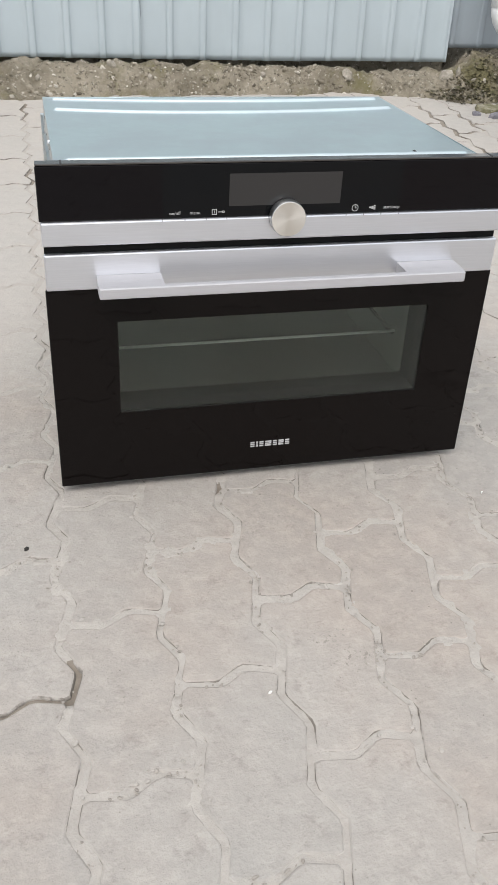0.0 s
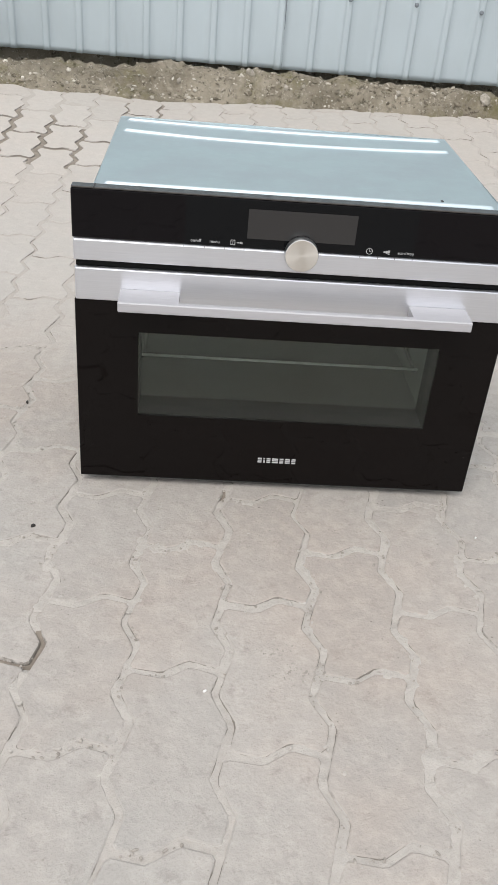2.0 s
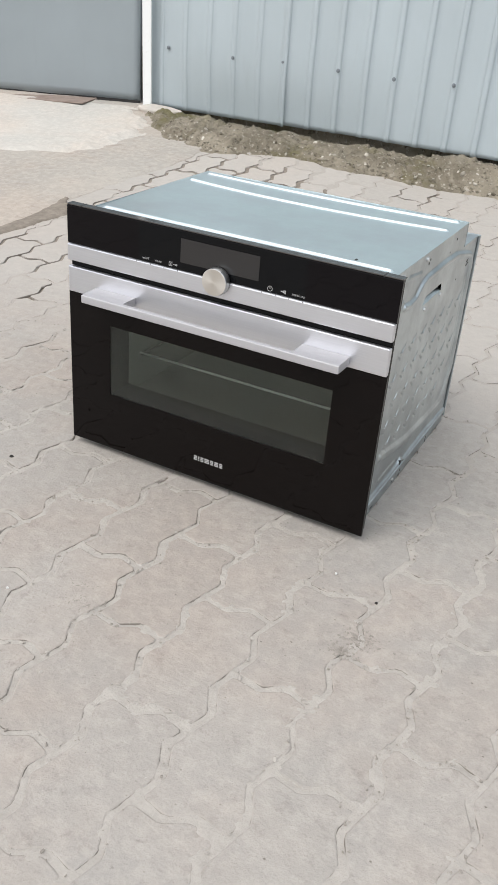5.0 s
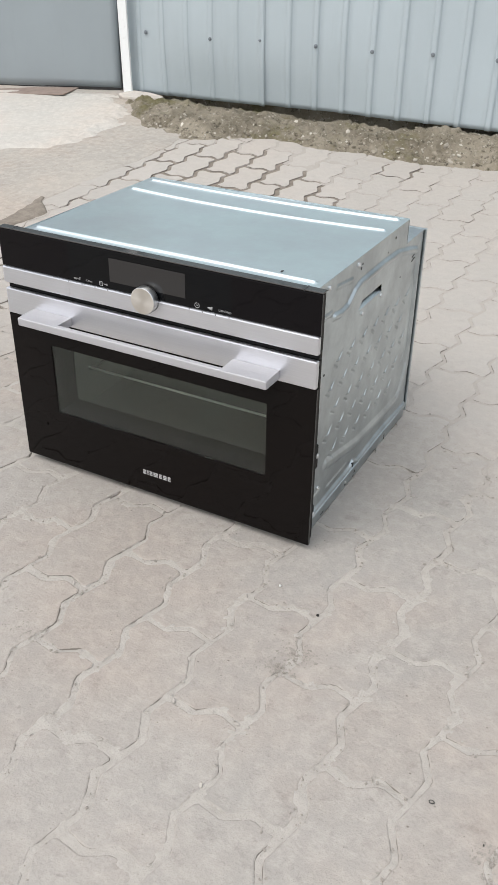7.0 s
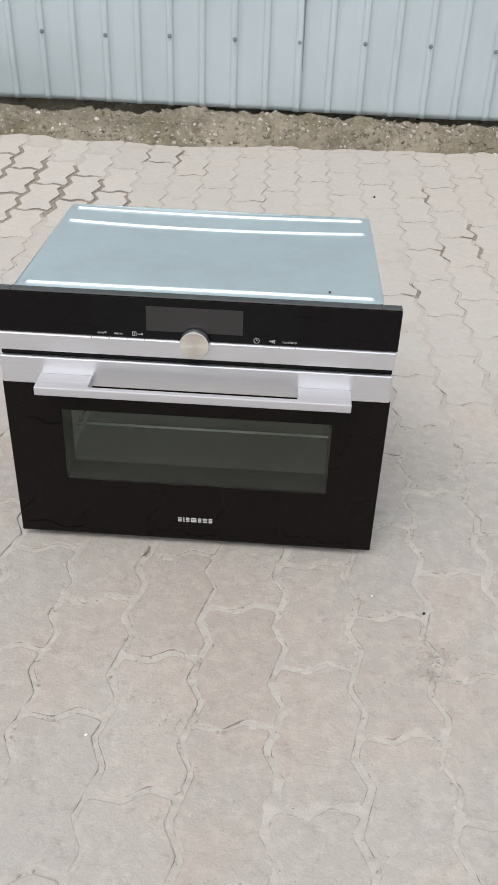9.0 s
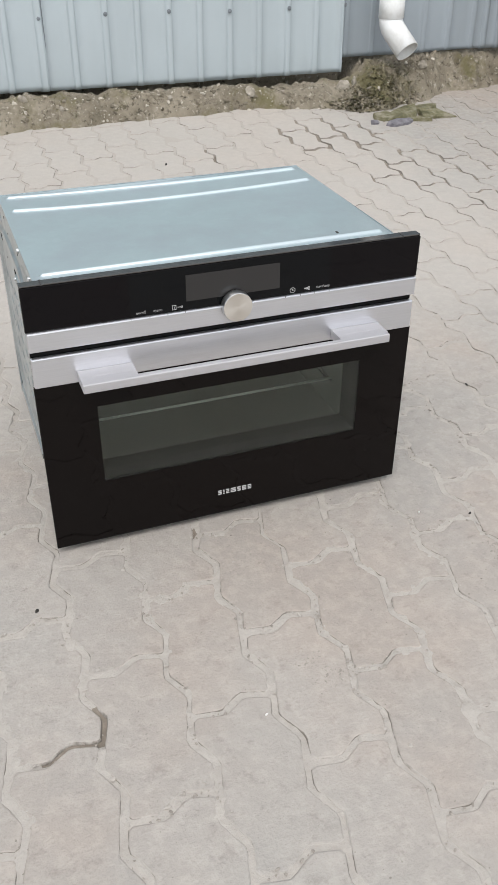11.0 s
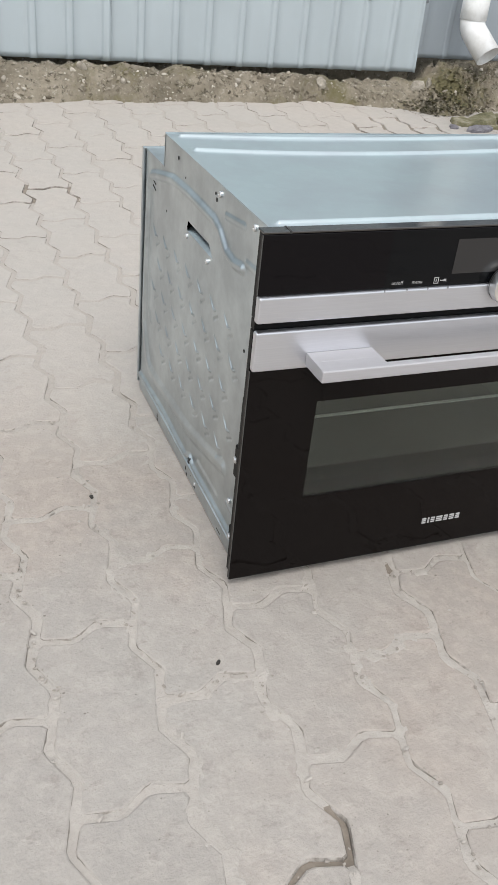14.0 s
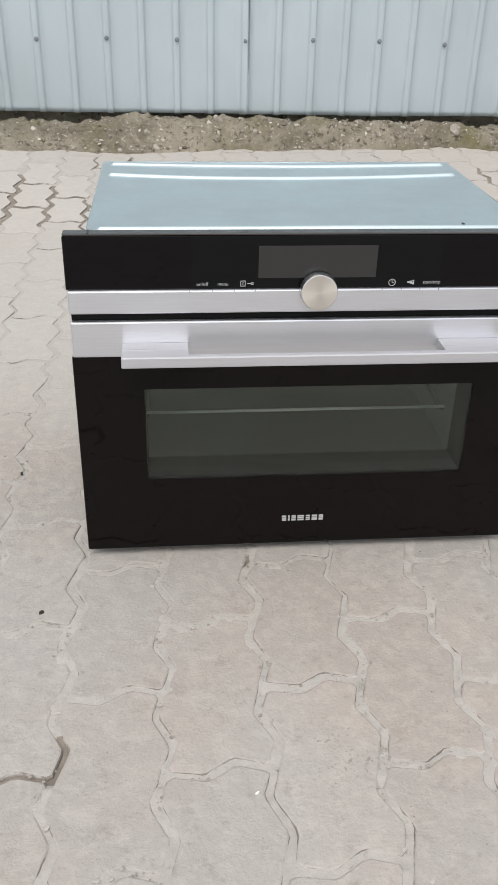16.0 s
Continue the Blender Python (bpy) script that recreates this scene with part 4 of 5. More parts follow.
def ridge(bm, line, width, height, side):
    """A pressed bar: a low rounded ridge along a line on the side sheet."""
    pts = []
    for (ay, az), (by, bz) in zip(line, line[1:]):
        for k in range(6):
            pts.append((ay + (by - ay) * k / 6, az + (bz - az) * k / 6))
    pts.append(line[-1])
    rows = []
    for i, (y, z) in enumerate(pts):
        p, n = pts[max(0, i - 1)], pts[min(len(pts) - 1, i + 1)]
        l = math.hypot(n[0] - p[0], n[1] - p[1])
        ny, nz = -(n[1] - p[1]) / l, (n[0] - p[0]) / l
        f = i / (len(pts) - 1)
        body = math.sin(math.pi * min(1.0, max(0.0, f))) ** 0.45 if 0 < f < 1 else 0.0
        rows.append([bm.verts.new((side * (0.2743 + height * body * (0.5 + 0.5 * math.cos(math.pi * c / 4))), y + ny * width * c / 4, z + nz * width * c / 4)) for c in range(-4, 5)])
    for a, b in zip(rows, rows[1:]):
        for c in range(8):
            bm.faces.new((a[c], a[c + 1], b[c + 1], b[c]) if side < 0 else (a[c], b[c], b[c + 1], a[c + 1]))


I0, I1, J0, J1 = 113, 186, 227, 237
NY, NZ = 330, 294
RELIEF = {}

for side in (1, -1):
    bm = bmesh.new()
    ny, nz = NY, NZ
    g = {}
    for i in range(ny + 1):
        for j in range(nz + 1):
            y, z = 0.040 + 0.473 * i / ny, 0.024 + 0.4215 * j / nz
            if J0 <= j <= J1:
                f = (j - J0) / (J1 - J0)
                y += 0.015 * f * max(0.0, 1 - abs(i - I0) / 21) - 0.004 * f * max(0.0, 1 - abs(i - I1) / 9)
            g[i, j] = (y, z)
    vs = {}
    for i in range(ny):
        for j in range(nz):
            cy, cz = (g[i, j][0] + g[i + 1, j + 1][0]) / 2, (g[i, j][1] + g[i + 1, j + 1][1]) / 2
            if (I0 <= i < I1 and J0 <= j < J1) or (cy > 0.419 and cz > 0.4004):
                continue
            q = []
            for k in ((i, j), (i + 1, j), (i + 1, j + 1), (i, j + 1)):
                if k not in vs:
                    y, z = g[k]
                    if k not in RELIEF:
                        RELIEF[k] = side_relief(y, z)
                    vs[k] = bm.verts.new((side * (0.2745 + RELIEF[k]), y, z))
                q.append(vs[k])
            bm.faces.new(q if side > 0 else q[::-1])
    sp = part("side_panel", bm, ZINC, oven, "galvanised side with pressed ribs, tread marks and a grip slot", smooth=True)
    s = side
    bm = bmesh.new()
    ridge(bm, [(-0.0185, -0.0036), (-0.0095, -0.0068), (0.0098, 0.0072)], 0.0025, 0.0016, side)
    mark = part("tread_mark", bm, ZINC, sp, "small pressed tread mark", smooth=True)
    for k, (a, b) in enumerate(TREAD):
        ob = mark if k == 0 else new("tread_mark", mark.data)
        ob.parent = sp
        ob.location = (s * (0.0002 + 0.0006 * hum(a * 9, b * 9, 6)), a, b)
    bm = bmesh.new()
    lip = [(0.2746, 0.3486), (0.2746, 0.3502), (0.2655, 0.3566), (0.2600, 0.3560), (0.2600, 0.3486)]
    ends = [[bm.verts.new((s * x, y + (z - 0.3495) * 0.8 * (y < 0.25), z)) for x, z in lip] for y in (0.2025, 0.3068)]
    for i in range(5):
        bm.faces.new((ends[0][i], ends[0][(i + 1) % 5], ends[1][(i + 1) % 5], ends[1][i]))
    bm.faces.new(ends[0])
    bm.faces.new(ends[1])
    bmesh.ops.recalc_face_normals(bm, faces=bm.faces)
    part("grip_lip", bm, ZINC, sp, "folded lip of the grip slot")
    for y0, z0 in ((0.466, 0.366), (0.466, 0.358)):
        bm = bmesh.new()
        box(bm, -0.0006, 0.0006, -0.008, 0.008, -0.0011, 0.0011, 0.0004, 1, pose(s * 0.2746, y0, z0, 14))
        part("slit", bm, DARK_PRINT, sp, "short dark vent slit")
    for y, z, r in ((0.075, 0.433, 0.0052), (0.187, 0.434, 0.0052), (0.304, 0.343, 0.0045), (0.218, 0.341, 0.0045), (0.075, 0.076, 0.0052), (0.508, 0.028, 0.0045), (0.335, 0.020, 0.004), (0.205, 0.012, 0.004)):
        bm = bmesh.new()
        r *= 0.80
        lathe(bm, [(r, -0.001), (r, 0.0006), (r * 0.8, 0.0017), (r * 0.3, 0.0021), (r * 0.2, 0.0014)], pose(s * 0.2755, y, z, 0, 90 * s, 0), 12)
        part("screw", bm, CHROME, sp, smooth=False)
    for y, z, r in ((0.205, 0.430, 0.0026), (0.356, 0.430, 0.0034), (0.322, 0.414, 0.002), (0.40, 0.345, 0.0025), (0.437, 0.075, 0.003), (0.074, 0.289, 0.003), (0.505, 0.20, 0.003), (0.200, 0.424, 0.0036)):
        bm = bmesh.new()
        r *= 0.75
        lathe(bm, [(r, 0), (r, 0.0003), (r * 0.9, 0.0004)], pose(s * (0.2747 if z > 0.03 else 0.2725), y, z, 0, 90 * s, 0), 10)
        part("hole", bm, DARK_PRINT, sp, "small dark punched hole")
    for y, z, w, t in ((0.402, 0.0130, 0.0022, 0.0052), (0.402, 0.0040, 0.0020, 0.0030), (0.247, 0.0140, 0.0024, 0.0050), (0.243, 0.0045, 0.0018, 0.0026), (0.222, 0.0170, 0.0022, 0.0030), (0.205, 0.0075, 0.0030, 0.0018), (0.100, 0.0080, 0.0070, 0.0012)):
        boxed("slot", min(s * 0.2745, s * 0.2762), max(s * 0.2745, s * 0.2762), y - w, y + w, z - t, z + t, DARK_PRINT, sp, 0.0005, "small black slot in the bottom rail")
    boxed("slot", min(s * 0.2745, s * 0.2806), max(s * 0.2745, s * 0.2806), 0.2235, 0.2285, 0.0350, 0.0435, DARK_PRINT, sp, 0.0008, "small black slot beside the kinked rib")
    # bottom rail
    bm = bmesh.new()
    prof = [(0.2745, 0.030), (0.2785, 0.0275), (0.2785, 0.0235), (0.2765, 0.0215), (0.2755, 0.001), (0.255, 0.0), (0.255, 0.028)]
    a = [bm.verts.new((s * x, 0.044, z)) for x, z in prof]
    b = [bm.verts.new((s * x, 0.514, z)) for x, z in prof]
    n = len(prof)
    for i in range(n):
        f = (a[i], a[(i + 1) % n], b[(i + 1) % n], b[i])
        bm.faces.new(f)
    bm.faces.new(a)
    bm.faces.new(b)
    bmesh.ops.recalc_face_normals(bm, faces=bm.faces)
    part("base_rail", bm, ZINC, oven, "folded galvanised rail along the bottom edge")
    # black hinge brackets behind the door
    for z0, z1, y1 in ((0.312, 0.352, 0.040), (0.279, 0.298, 0.0535), (0.239, 0.312, 0.0475), (0.169, 0.239, 0.059), (0.124, 0.1685, 0.066), (0.018, 0.1235, 0.051), (0.022, 0.050, 0.062)):
        boxed("hinge_bracket", min(s * 0.2700, s * 0.2775), max(s * 0.2700, s * 0.2775), 0.030, y1, z0, z1, BLACK_PLASTIC, oven, 0.002)
    for z, y1 in ((0.289, 0.0485), (0.149, 0.060), (0.034, 0.056)):
        bm = bmesh.new()
        lathe(bm, [(0.0045, 0), (0.0045, 0.0014), (0.003, 0.0028), (0.001, 0.0026)], pose(s * 0.2772, y1, z, 0, 90 * s, 0), 12)
        part("screw", bm, CHROME, oven)

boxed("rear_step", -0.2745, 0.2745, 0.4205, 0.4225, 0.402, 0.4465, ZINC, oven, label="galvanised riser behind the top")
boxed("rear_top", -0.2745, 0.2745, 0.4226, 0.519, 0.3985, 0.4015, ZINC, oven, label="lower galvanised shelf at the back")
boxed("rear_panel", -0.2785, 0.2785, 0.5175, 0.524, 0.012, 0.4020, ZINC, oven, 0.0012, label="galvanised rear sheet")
boxed("rear_gasket", -0.2735, 0.2735, 0.5130, 0.5174, 0.022, 0.398, BLACK_PLASTIC, oven)
boxed("base_plate", -0.2545, 0.2545, 0.050, 0.512, 0.003, 0.006, ZINC, oven)
bm = bmesh.new()
box(bm, 0.1935, 0.1970, 0.0730, 0.0790, 0.4432, 0.4449, 0.0005)
part("scratch", bm, DARK_PRINT, oven, "small dark scuff on the top")

# control panel
panel = boxed("control_panel", -0.297, 0.297, 0.0, 0.006, 0.3885, 0.4525, PANEL_GLASS, oven, 0.0008, "black glass control panel")
boxed("panel_back", -0.2785, 0.2785, 0.0062, 0.038, 0.360, 0.4435, BLACK_PLASTIC, panel, 0.003)
for s in (-1, 1):
    boxed("panel_rim", min(s * 0.2780, s * 0.2952), max(s * 0.2780, s * 0.2952), 0.0063, 0.0165, 0.3605, 0.4520, BLACK_PLASTIC, panel, 0.0015, "black plastic rim behind the glass")
    boxed("glass_edge", min(s * 0.2968, s * 0.2976), max(s * 0.2968, s * 0.2976), 0.0001, 0.0014, 0.3890, 0.4520, GLASS_EDGE, panel, 0.0003, "polished edge of the glass")
boxed("panel_cap", -0.2970, 0.2970, 0.0004, 0.0158, 0.4528, 0.4554, EDGE, panel, 0.0009, "dark bronze strip along the top edge")
for x in (-0.268, 0.268):
    boxed("cap_joint", x - 0.001, x + 0.001, 0.0002, 0.0160, 0.4529, 0.4557, DARK_PRINT, panel)
boxed("touch_field", -0.1520, 0.1500, -0.0001, 0.0003, 0.3890, 0.4515, TOUCH_GLASS, panel, label="slightly paler touch field round the display")
boxed("display", -0.0715, 0.0700, -0.0006, 0.0004, 0.4015, 0.4405, DISPLAY, panel, label="dark grey blank display")
trim = boxed("control_trim", -0.2962, 0.2962, -0.0040, 0.0060, 0.3592, 0.3882, STEEL, panel, 0.0020, "brushed steel strip below the control panel")
for x in (-0.153, -0.126, -0.100, -0.0745, 0.0785, 0.102, 0.125, 0.1485):
    boxed("button_joint", x - 0.0003, x + 0.0003, -0.0044, -0.0030, 0.3862, 0.3886, TICK, trim)

knob = new("knob")
knob.parent = panel
KNOB = pose(0.0005, 0, 0.3880, 90)
bm = bmesh.new()
lathe(bm, [(0.0205, 0.0004), (0.0205, 0.0032)], KNOB, 40)
part("knob_base", bm, BLACK_PLASTIC, knob, smooth=True)
bm = bmesh.new()
lathe(bm, [(0.0200, 0.0028), (0.0218, 0.0032), (0.0220, 0.0046), (0.0220, 0.0155), (0.02145, 0.0164)], KNOB, 48, False)
part("knob_rim", bm, CHROME, knob, "bright steel rim of the knob", smooth=True)
bm = bmesh.new()
lathe(bm, [(0.02145, 0.0164), (0.0210, 0.0166)], KNOB, 48, True)
part("knob_cap", bm, KNOB_STEEL, knob, "turned steel knob cap")
bm = bmesh.new()
lathe(bm, [(0.0221, 0.0046), (0.02215, 0.0051), (0.0221, 0.0056)], KNOB, 48, False)
part("knob_groove", bm, DARK_PRINT, knob)


def printed(text, size, x, z, parent):
    cu = bpy.data.curves.new("print", "FONT")
    cu.body, cu.size, cu.align_x = text, size, "CENTER"
    tmp = bpy.data.objects.new("print", cu)
    scene.collection.objects.link(tmp)
    bpy.context.view_layer.update()
    me = bpy.data.meshes.new_from_object(tmp)
    bpy.data.objects.remove(tmp)
    me.materials.append(WHITE_PRINT)
    ob = new("lettering", me)
    ob.parent = parent
    ob.matrix_basis = pose(x, -0.0008, z, 90, 0, 0)
    return ob


printed("on/off", 0.0058, -0.1378, 0.3928, panel)
printed("menu", 0.0058, -0.1133, 0.3928, panel)
# key symbol
bm = bmesh.new()
plate_with_hole(bm, -0.0925, -0.0865, 0.3915, 0.3985, -0.0918, -0.0872, 0.3922, 0.3978, -0.0010, -0.0004)
box(bm, -0.0899, -0.0892, -0.0010, -0.0004, 0.3932, 0.3968)
box(bm, -0.0845, -0.0795, -0.0010, -0.0004, 0.3945, 0.3953)
plate_with_hole(bm, -0.0800, -0.0770, 0.3936, 0.3962, -0.0792, -0.0778, 0.3943, 0.3955, -0.0010, -0.0004)
part("key_symbol", bm, WHITE_PRINT, panel)
# clock symbol
bm = bmesh.new()
for i in range(24):
    a, b = 2 * math.pi * i / 24, 2 * math.pi * (i + 1) / 24
    q = [bm.verts.new((0.0907 + r * math.cos(t), -0.0008, 0.3948 + r * math.sin(t))) for r, t in ((0.0036, a), (0.0036, b), (0.0044, b), (0.0044, a))]
    bm.faces.new(q)
box(bm, 0.0903, 0.0910, -0.0010, -0.0006, 0.3945, 0.3974)
box(bm, 0.0905, 0.0928, -0.0010, -0.0006, 0.3944, 0.3951)
part("clock_symbol", bm, WHITE_PRINT, panel)
bm = bmesh.new()
box(bm, 0.1095, 0.1125, -0.0010, -0.0004, 0.3940, 0.3958)
box(bm, 0.1128, 0.1152, -0.0010, -0.0004, 0.3930, 0.3966)
for z in (0.3920, 0.3940, 0.3960):
    box(bm, 0.1156, 0.1178, -0.0010, -0.0004, z, z + 0.0014)
part("steam_symbol", bm, WHITE_PRINT, panel)
printed("start/stop", 0.0056, 0.1395, 0.3930, panel)

# door
door = new("door")
door.parent = oven
WX0, WX1, WZ0, WZ1 = -0.2115, 0.2135, 0.1235, 0.2572
bm = bmesh.new()
plate_with_hole(bm, -0.2965, 0.2965, 0.0130, 0.3030, WX0, WX1, WZ0, WZ1, 0.0, 0.006)
part("door_glass", bm, BLACK_GLASS, door, "black printed door glass")
boxed("glass_edge", -0.2960, 0.2960, 0.0002, 0.0058, 0.0122, 0.0129, GLASS_EDGE, door, 0.0002, "polished bottom edge of the glass")
for s in (-1, 1):
    boxed("glass_edge", min(s * 0.2964, s * 0.2972), max(s * 0.2964, s * 0.2972), 0.0001, 0.0014, 0.0130, 0.3030, GLASS_EDGE, door, 0.0003, "polished edge of the glass")
    boxed("door_rim", min(s * 0.2796, s * 0.2948), max(s * 0.2796, s * 0.2948), 0.0064, 0.0165, 0.0190, 0.3475, BLACK_PLASTIC, door, 0.0015, "black plastic rim behind the glass")
    boxed("foot", min(s * 0.2700, s * 0.2900), max(s * 0.2700, s * 0.2900), 0.0064, 0.0260, 0.0135, 0.0420, BLACK_PLASTIC, door, 0.0015)
bm = bmesh.new()
box(bm, WX0 - 0.0008, WX1 + 0.0008, 0.0010, 0.0050, WZ0 - 0.0008, WZ1 + 0.0008)
pane = part("window_pane", bm, PANE, door, "tinted see-through window pane")
pane.visible_shadow = False
bm = bmesh.new()
box(bm, WX0 - 0.0010, WX1 + 0.0010, 0.0300, 0.0330, WZ0 - 0.0010, WZ1 + 0.0010)
pane = part("inner_pane", bm, PANE, door, "inner pane of the door window")
pane.visible_shadow = False
bm = bmesh.new()
plate_with_hole(bm, -0.2795, 0.2795, 0.0170, 0.3480, WX0 - 0.004, WX1 + 0.004, WZ0 - 0.004, WZ1 + 0.004, 0.0065, 0.040)
part("door_body", bm, BLACK_PLASTIC, door)
bm = bmesh.new()
plate_with_hole(bm, WX0 - 0.0035, WX1 + 0.0035, WZ0 - 0.0035, WZ1 + 0.0035, WX0 + 0.001, WX1 - 0.001, WZ0 + 0.001, WZ1 - 0.001, 0.0063, 0.060)
part("inner_frame", bm, INNER_FRAME, door, "dark inner frame of the door window")
boxed("door_trim", -0.2955, 0.2955, -0.0030, 0.0062, 0.3032, 0.3490, STEEL, door, 0.0020, "brushed steel strip across the top of the door")
boxed("gap_back", -0.2944, 0.2944, 0.0064, 0.0160, 0.3485, 0.3598, BLACK_PLASTIC, oven)
boxed("gap_seal", -0.2800, 0.2800, 0.0070, 0.0098, 0.3530, 0.3548, CHROME, oven, label="thin bright line in the vent gap")

# handle: bar on two wings that flow out of the door trim
bm = bmesh.new()
box(bm, -0.2352, 0.2352, -0.0470, -0.0370, 0.3075, 0.3215, 0.0016)
for s in (-1, 1):
    # the wing is a flat tongue that ends in a hair joint at the trim
    crown = [(-0.0402, 0.32130), (-0.0394, 0.32152), (-0.0253, 0.32160), (-0.0250, 0.32146), (-0.0247, 0.32162), (-0.0034, 0.3218)]
    n = 4
    rows = [[bm.verts.new((s * (0.1560 + 0.0790 * k / n), y, z)) for k in range(n + 1)] for y, z in crown]
    low = [[bm.verts.new((s * (0.1560 + 0.0790 * k / n), y, 0.3078)) for k in range(n + 1)] for y, z in crown]
    for grid in (rows, low):
        for a, b in zip(grid, grid[1:]):
            for k in range(n):
                bm.faces.new((a[k], a[k + 1], b[k + 1], b[k]))
    for a, b, c, d in zip(rows, rows[1:], low, low[1:]):
        bm.faces.new((a[0], b[0], d[0], c[0]))
        bm.faces.new((a[-1], c[-1], d[-1], b[-1]))
bmesh.ops.recalc_face_normals(bm, faces=bm.faces)
part("handle", bm, SATIN, door, "satin steel bar handle")

# maker's mark as plain blocks
bm = bmesh.new()
x = -0.0292
for w in (0.0062, 0.0026, 0.0060, 0.0094, 0.0060, 0.0076, 0.0062):
    box(bm, x, x + w, -0.0008, 0.0004, 0.0500, 0.0522, 0.0003, 1)
    box(bm, x, x + w, -0.0008, 0.0004, 0.0533, 0.0552, 0.0003, 1)
    box(bm, x, x + w, -0.0008, 0.0004, 0.0563, 0.0585, 0.0003, 1)
    x += w + 0.0023
part("maker_mark", bm, WHITE_PRINT, door, "row of small white blocks")
boxed("print_dot", 0.2835, 0.2860, -0.0007, 0.0003, 0.0772, 0.0782, EDGE, door)

# cavity behind the window
CX, CZ0, CZ1, CY0, CY1 = 0.236, 0.085, 0.315, 0.062, 0.415
cavity = new("cavity")
cavity.parent = oven
boxed("cavity_floor", -CX, CX, CY0, CY1, CZ0 - 0.003, CZ0, FLOOR_ENAMEL, cavity)
boxed("cavity_roof", -CX, CX, CY0, CY1, CZ1, CZ1 + 0.003, ENAMEL, cavity)
boxed("cavity_back", -CX, CX, CY1, CY1 + 0.003, CZ0, CZ1, ENAMEL, cavity)
for s in (-1, 1):
    boxed("cavity_wall", min(s * CX, s * (CX + 0.003)), max(s * CX, s * (CX + 0.003)), CY0, CY1, CZ0, CZ1, ENAMEL, cavity)
rack = new("rack")
rack.parent = oven
# front rod coloured near white as if lit, the others darkened as if shaded
for z, y in ((0.1702, 0.105), (0.167, 0.38)):
    bm = bmesh.new()
    tube(bm, [(-0.216, y, z), (0.216, y, z)], 0.0020 if y < 0.2 else 0.0034, 12)
    part("rod", bm, ROD if y < 0.2 else DARK_ENAMEL, rack, smooth=True)
for i in range(2):
    bm = bmesh.new()
    x = (-0.212, 0.212)[i]
    tube(bm, [(x, 0.104, 0.167), (x, 0.38, 0.167)], 0.0028, 8)
    part("rod", bm, DARK_ENAMEL, rack, smooth=True)
# ---- scattered bits on the paving ----
for x, y, s, mat, lab in ((-0.349, -0.116, 0.0042, DEBRIS, "small dark chip of debris"), (0.376, -0.132, 0.003, DEBRIS, "small dark grain"), (0.296, -0.100, 0.003, CHIP, "tiny white chip"), (-0.101, -0.404, 0.0028, CHIP, "tiny white chip"),
                          (0.70, -0.385, 0.0019, DEBRIS, "small dark grain"), (-0.42, 0.223, 0.004, DEBRIS, "small dark grain"), (0.61, 0.25, 0.004, DEBRIS, "small dark chip of debris"), (0.42, 1.9, 0.005, DEBRIS, "small dark chip of debris")):
    bm = bmesh.new()
    rock(bm, 0, 0, 0, s, rnd, 0.5)
    ob = part("chip", bm, mat)
    ob.location = (x, y, ground_at(x, y) + s * 0.35)
    tagged(ob, lab + " lying on the paving", "debris")
bm = bmesh.new()
tube(bm, [(0.0032 * math.cos(a), 0.0026 * math.sin(a), 0.0006 + 0.0012 * a / 6) for a in (i * 0.4 for i in range(17))], 0.0005, 6)
ob = part("wire_loop", bm, DEBRIS, smooth=True)
ob.location = (0.63, -0.36, 0.0008)
tagged(ob, "tiny loop of dark wire lying on the paving", "wire")

# ---- pavers ----
JOINT = 0.0034


def paver_outline():
    left, end = LEFT_EDGE, LOW_EDGE[1:-1]
    low = [(0, 0)] + end
    right = [(PITCH + x, y) for x, y in left]
    top = [(x, y + 0.229) for x, y in end]
    return low + right + top[::-1] + left[::-1][:-1]


def inset(poly, d):
    out = []
    n = len(poly)
    for i in range(n):
        p, c, q = Vector(poly[i - 1]), Vector(poly[i]), Vector(poly[(i + 1) % n])
        a, b = (c - p).normalized(), (q - c).normalized()
        na, nb = Vector((-a.y, a.x)), Vector((-b.y, b.x))
        m = (na + nb).normalized()
        out.append(c + m * d / max(0.5, m.dot(na)))
    return out


CENTRE = Vector((PITCH / 2, 0.1145))
OUT = paver_outline()
orand = random.Random(21)


def worn(poly, cut, drift):
    """Round every corner off with two points, shifted a little."""
    out = []
    n = len(poly)
    for i in range(n):
        p, c, q = Vector(poly[i - 1]), Vector(poly[i]), Vector(poly[(i + 1) % n])
        for j, e in enumerate((p, q)):
            d = e - c
            out.append(c + d.normalized() * min(cut, d.length * 0.3) + drift[2 * i + j])
    return out


meshes, worn_meshes = [], []
for i in range(12):
    drift = [Vector((orand.gauss(0, 0.0006), orand.gauss(0, 0.0006))) for j in range(2 * len(OUT))]
    gap = JOINT if i < 7 else 0.0068
    rings = [(worn(inset(OUT, gap + d), 0.0042, drift), z) for d, z in ((-0.0010, -0.034), (0.0, -0.0032), (0.0013, -0.0008), (0.0030, 0.0))]
    N = len(drift)
    FACES = [tuple(r * N + k for k in (j, (j + 1) % N)) + tuple((r + 1) * N + k for k in ((j + 1) % N, j)) for r in range(3) for j in range(N)] + [tuple(3 * N + j for j in range(N))]
    me = bpy.data.meshes.new("paver")
    me.from_pydata([(p.x - CENTRE.x, p.y - CENTRE.y, z) for ring, z in rings for p in ring], [], FACES)
    me.materials.append(CONCRETE)
    me.materials.append(CREVICE)
    for p in me.polygons[:2 * N]:
        p.material_index = 1
    (meshes if i < 7 else worn_meshes).append(me)
shapes = [[v.co.copy() for v in me.vertices] for me in meshes]
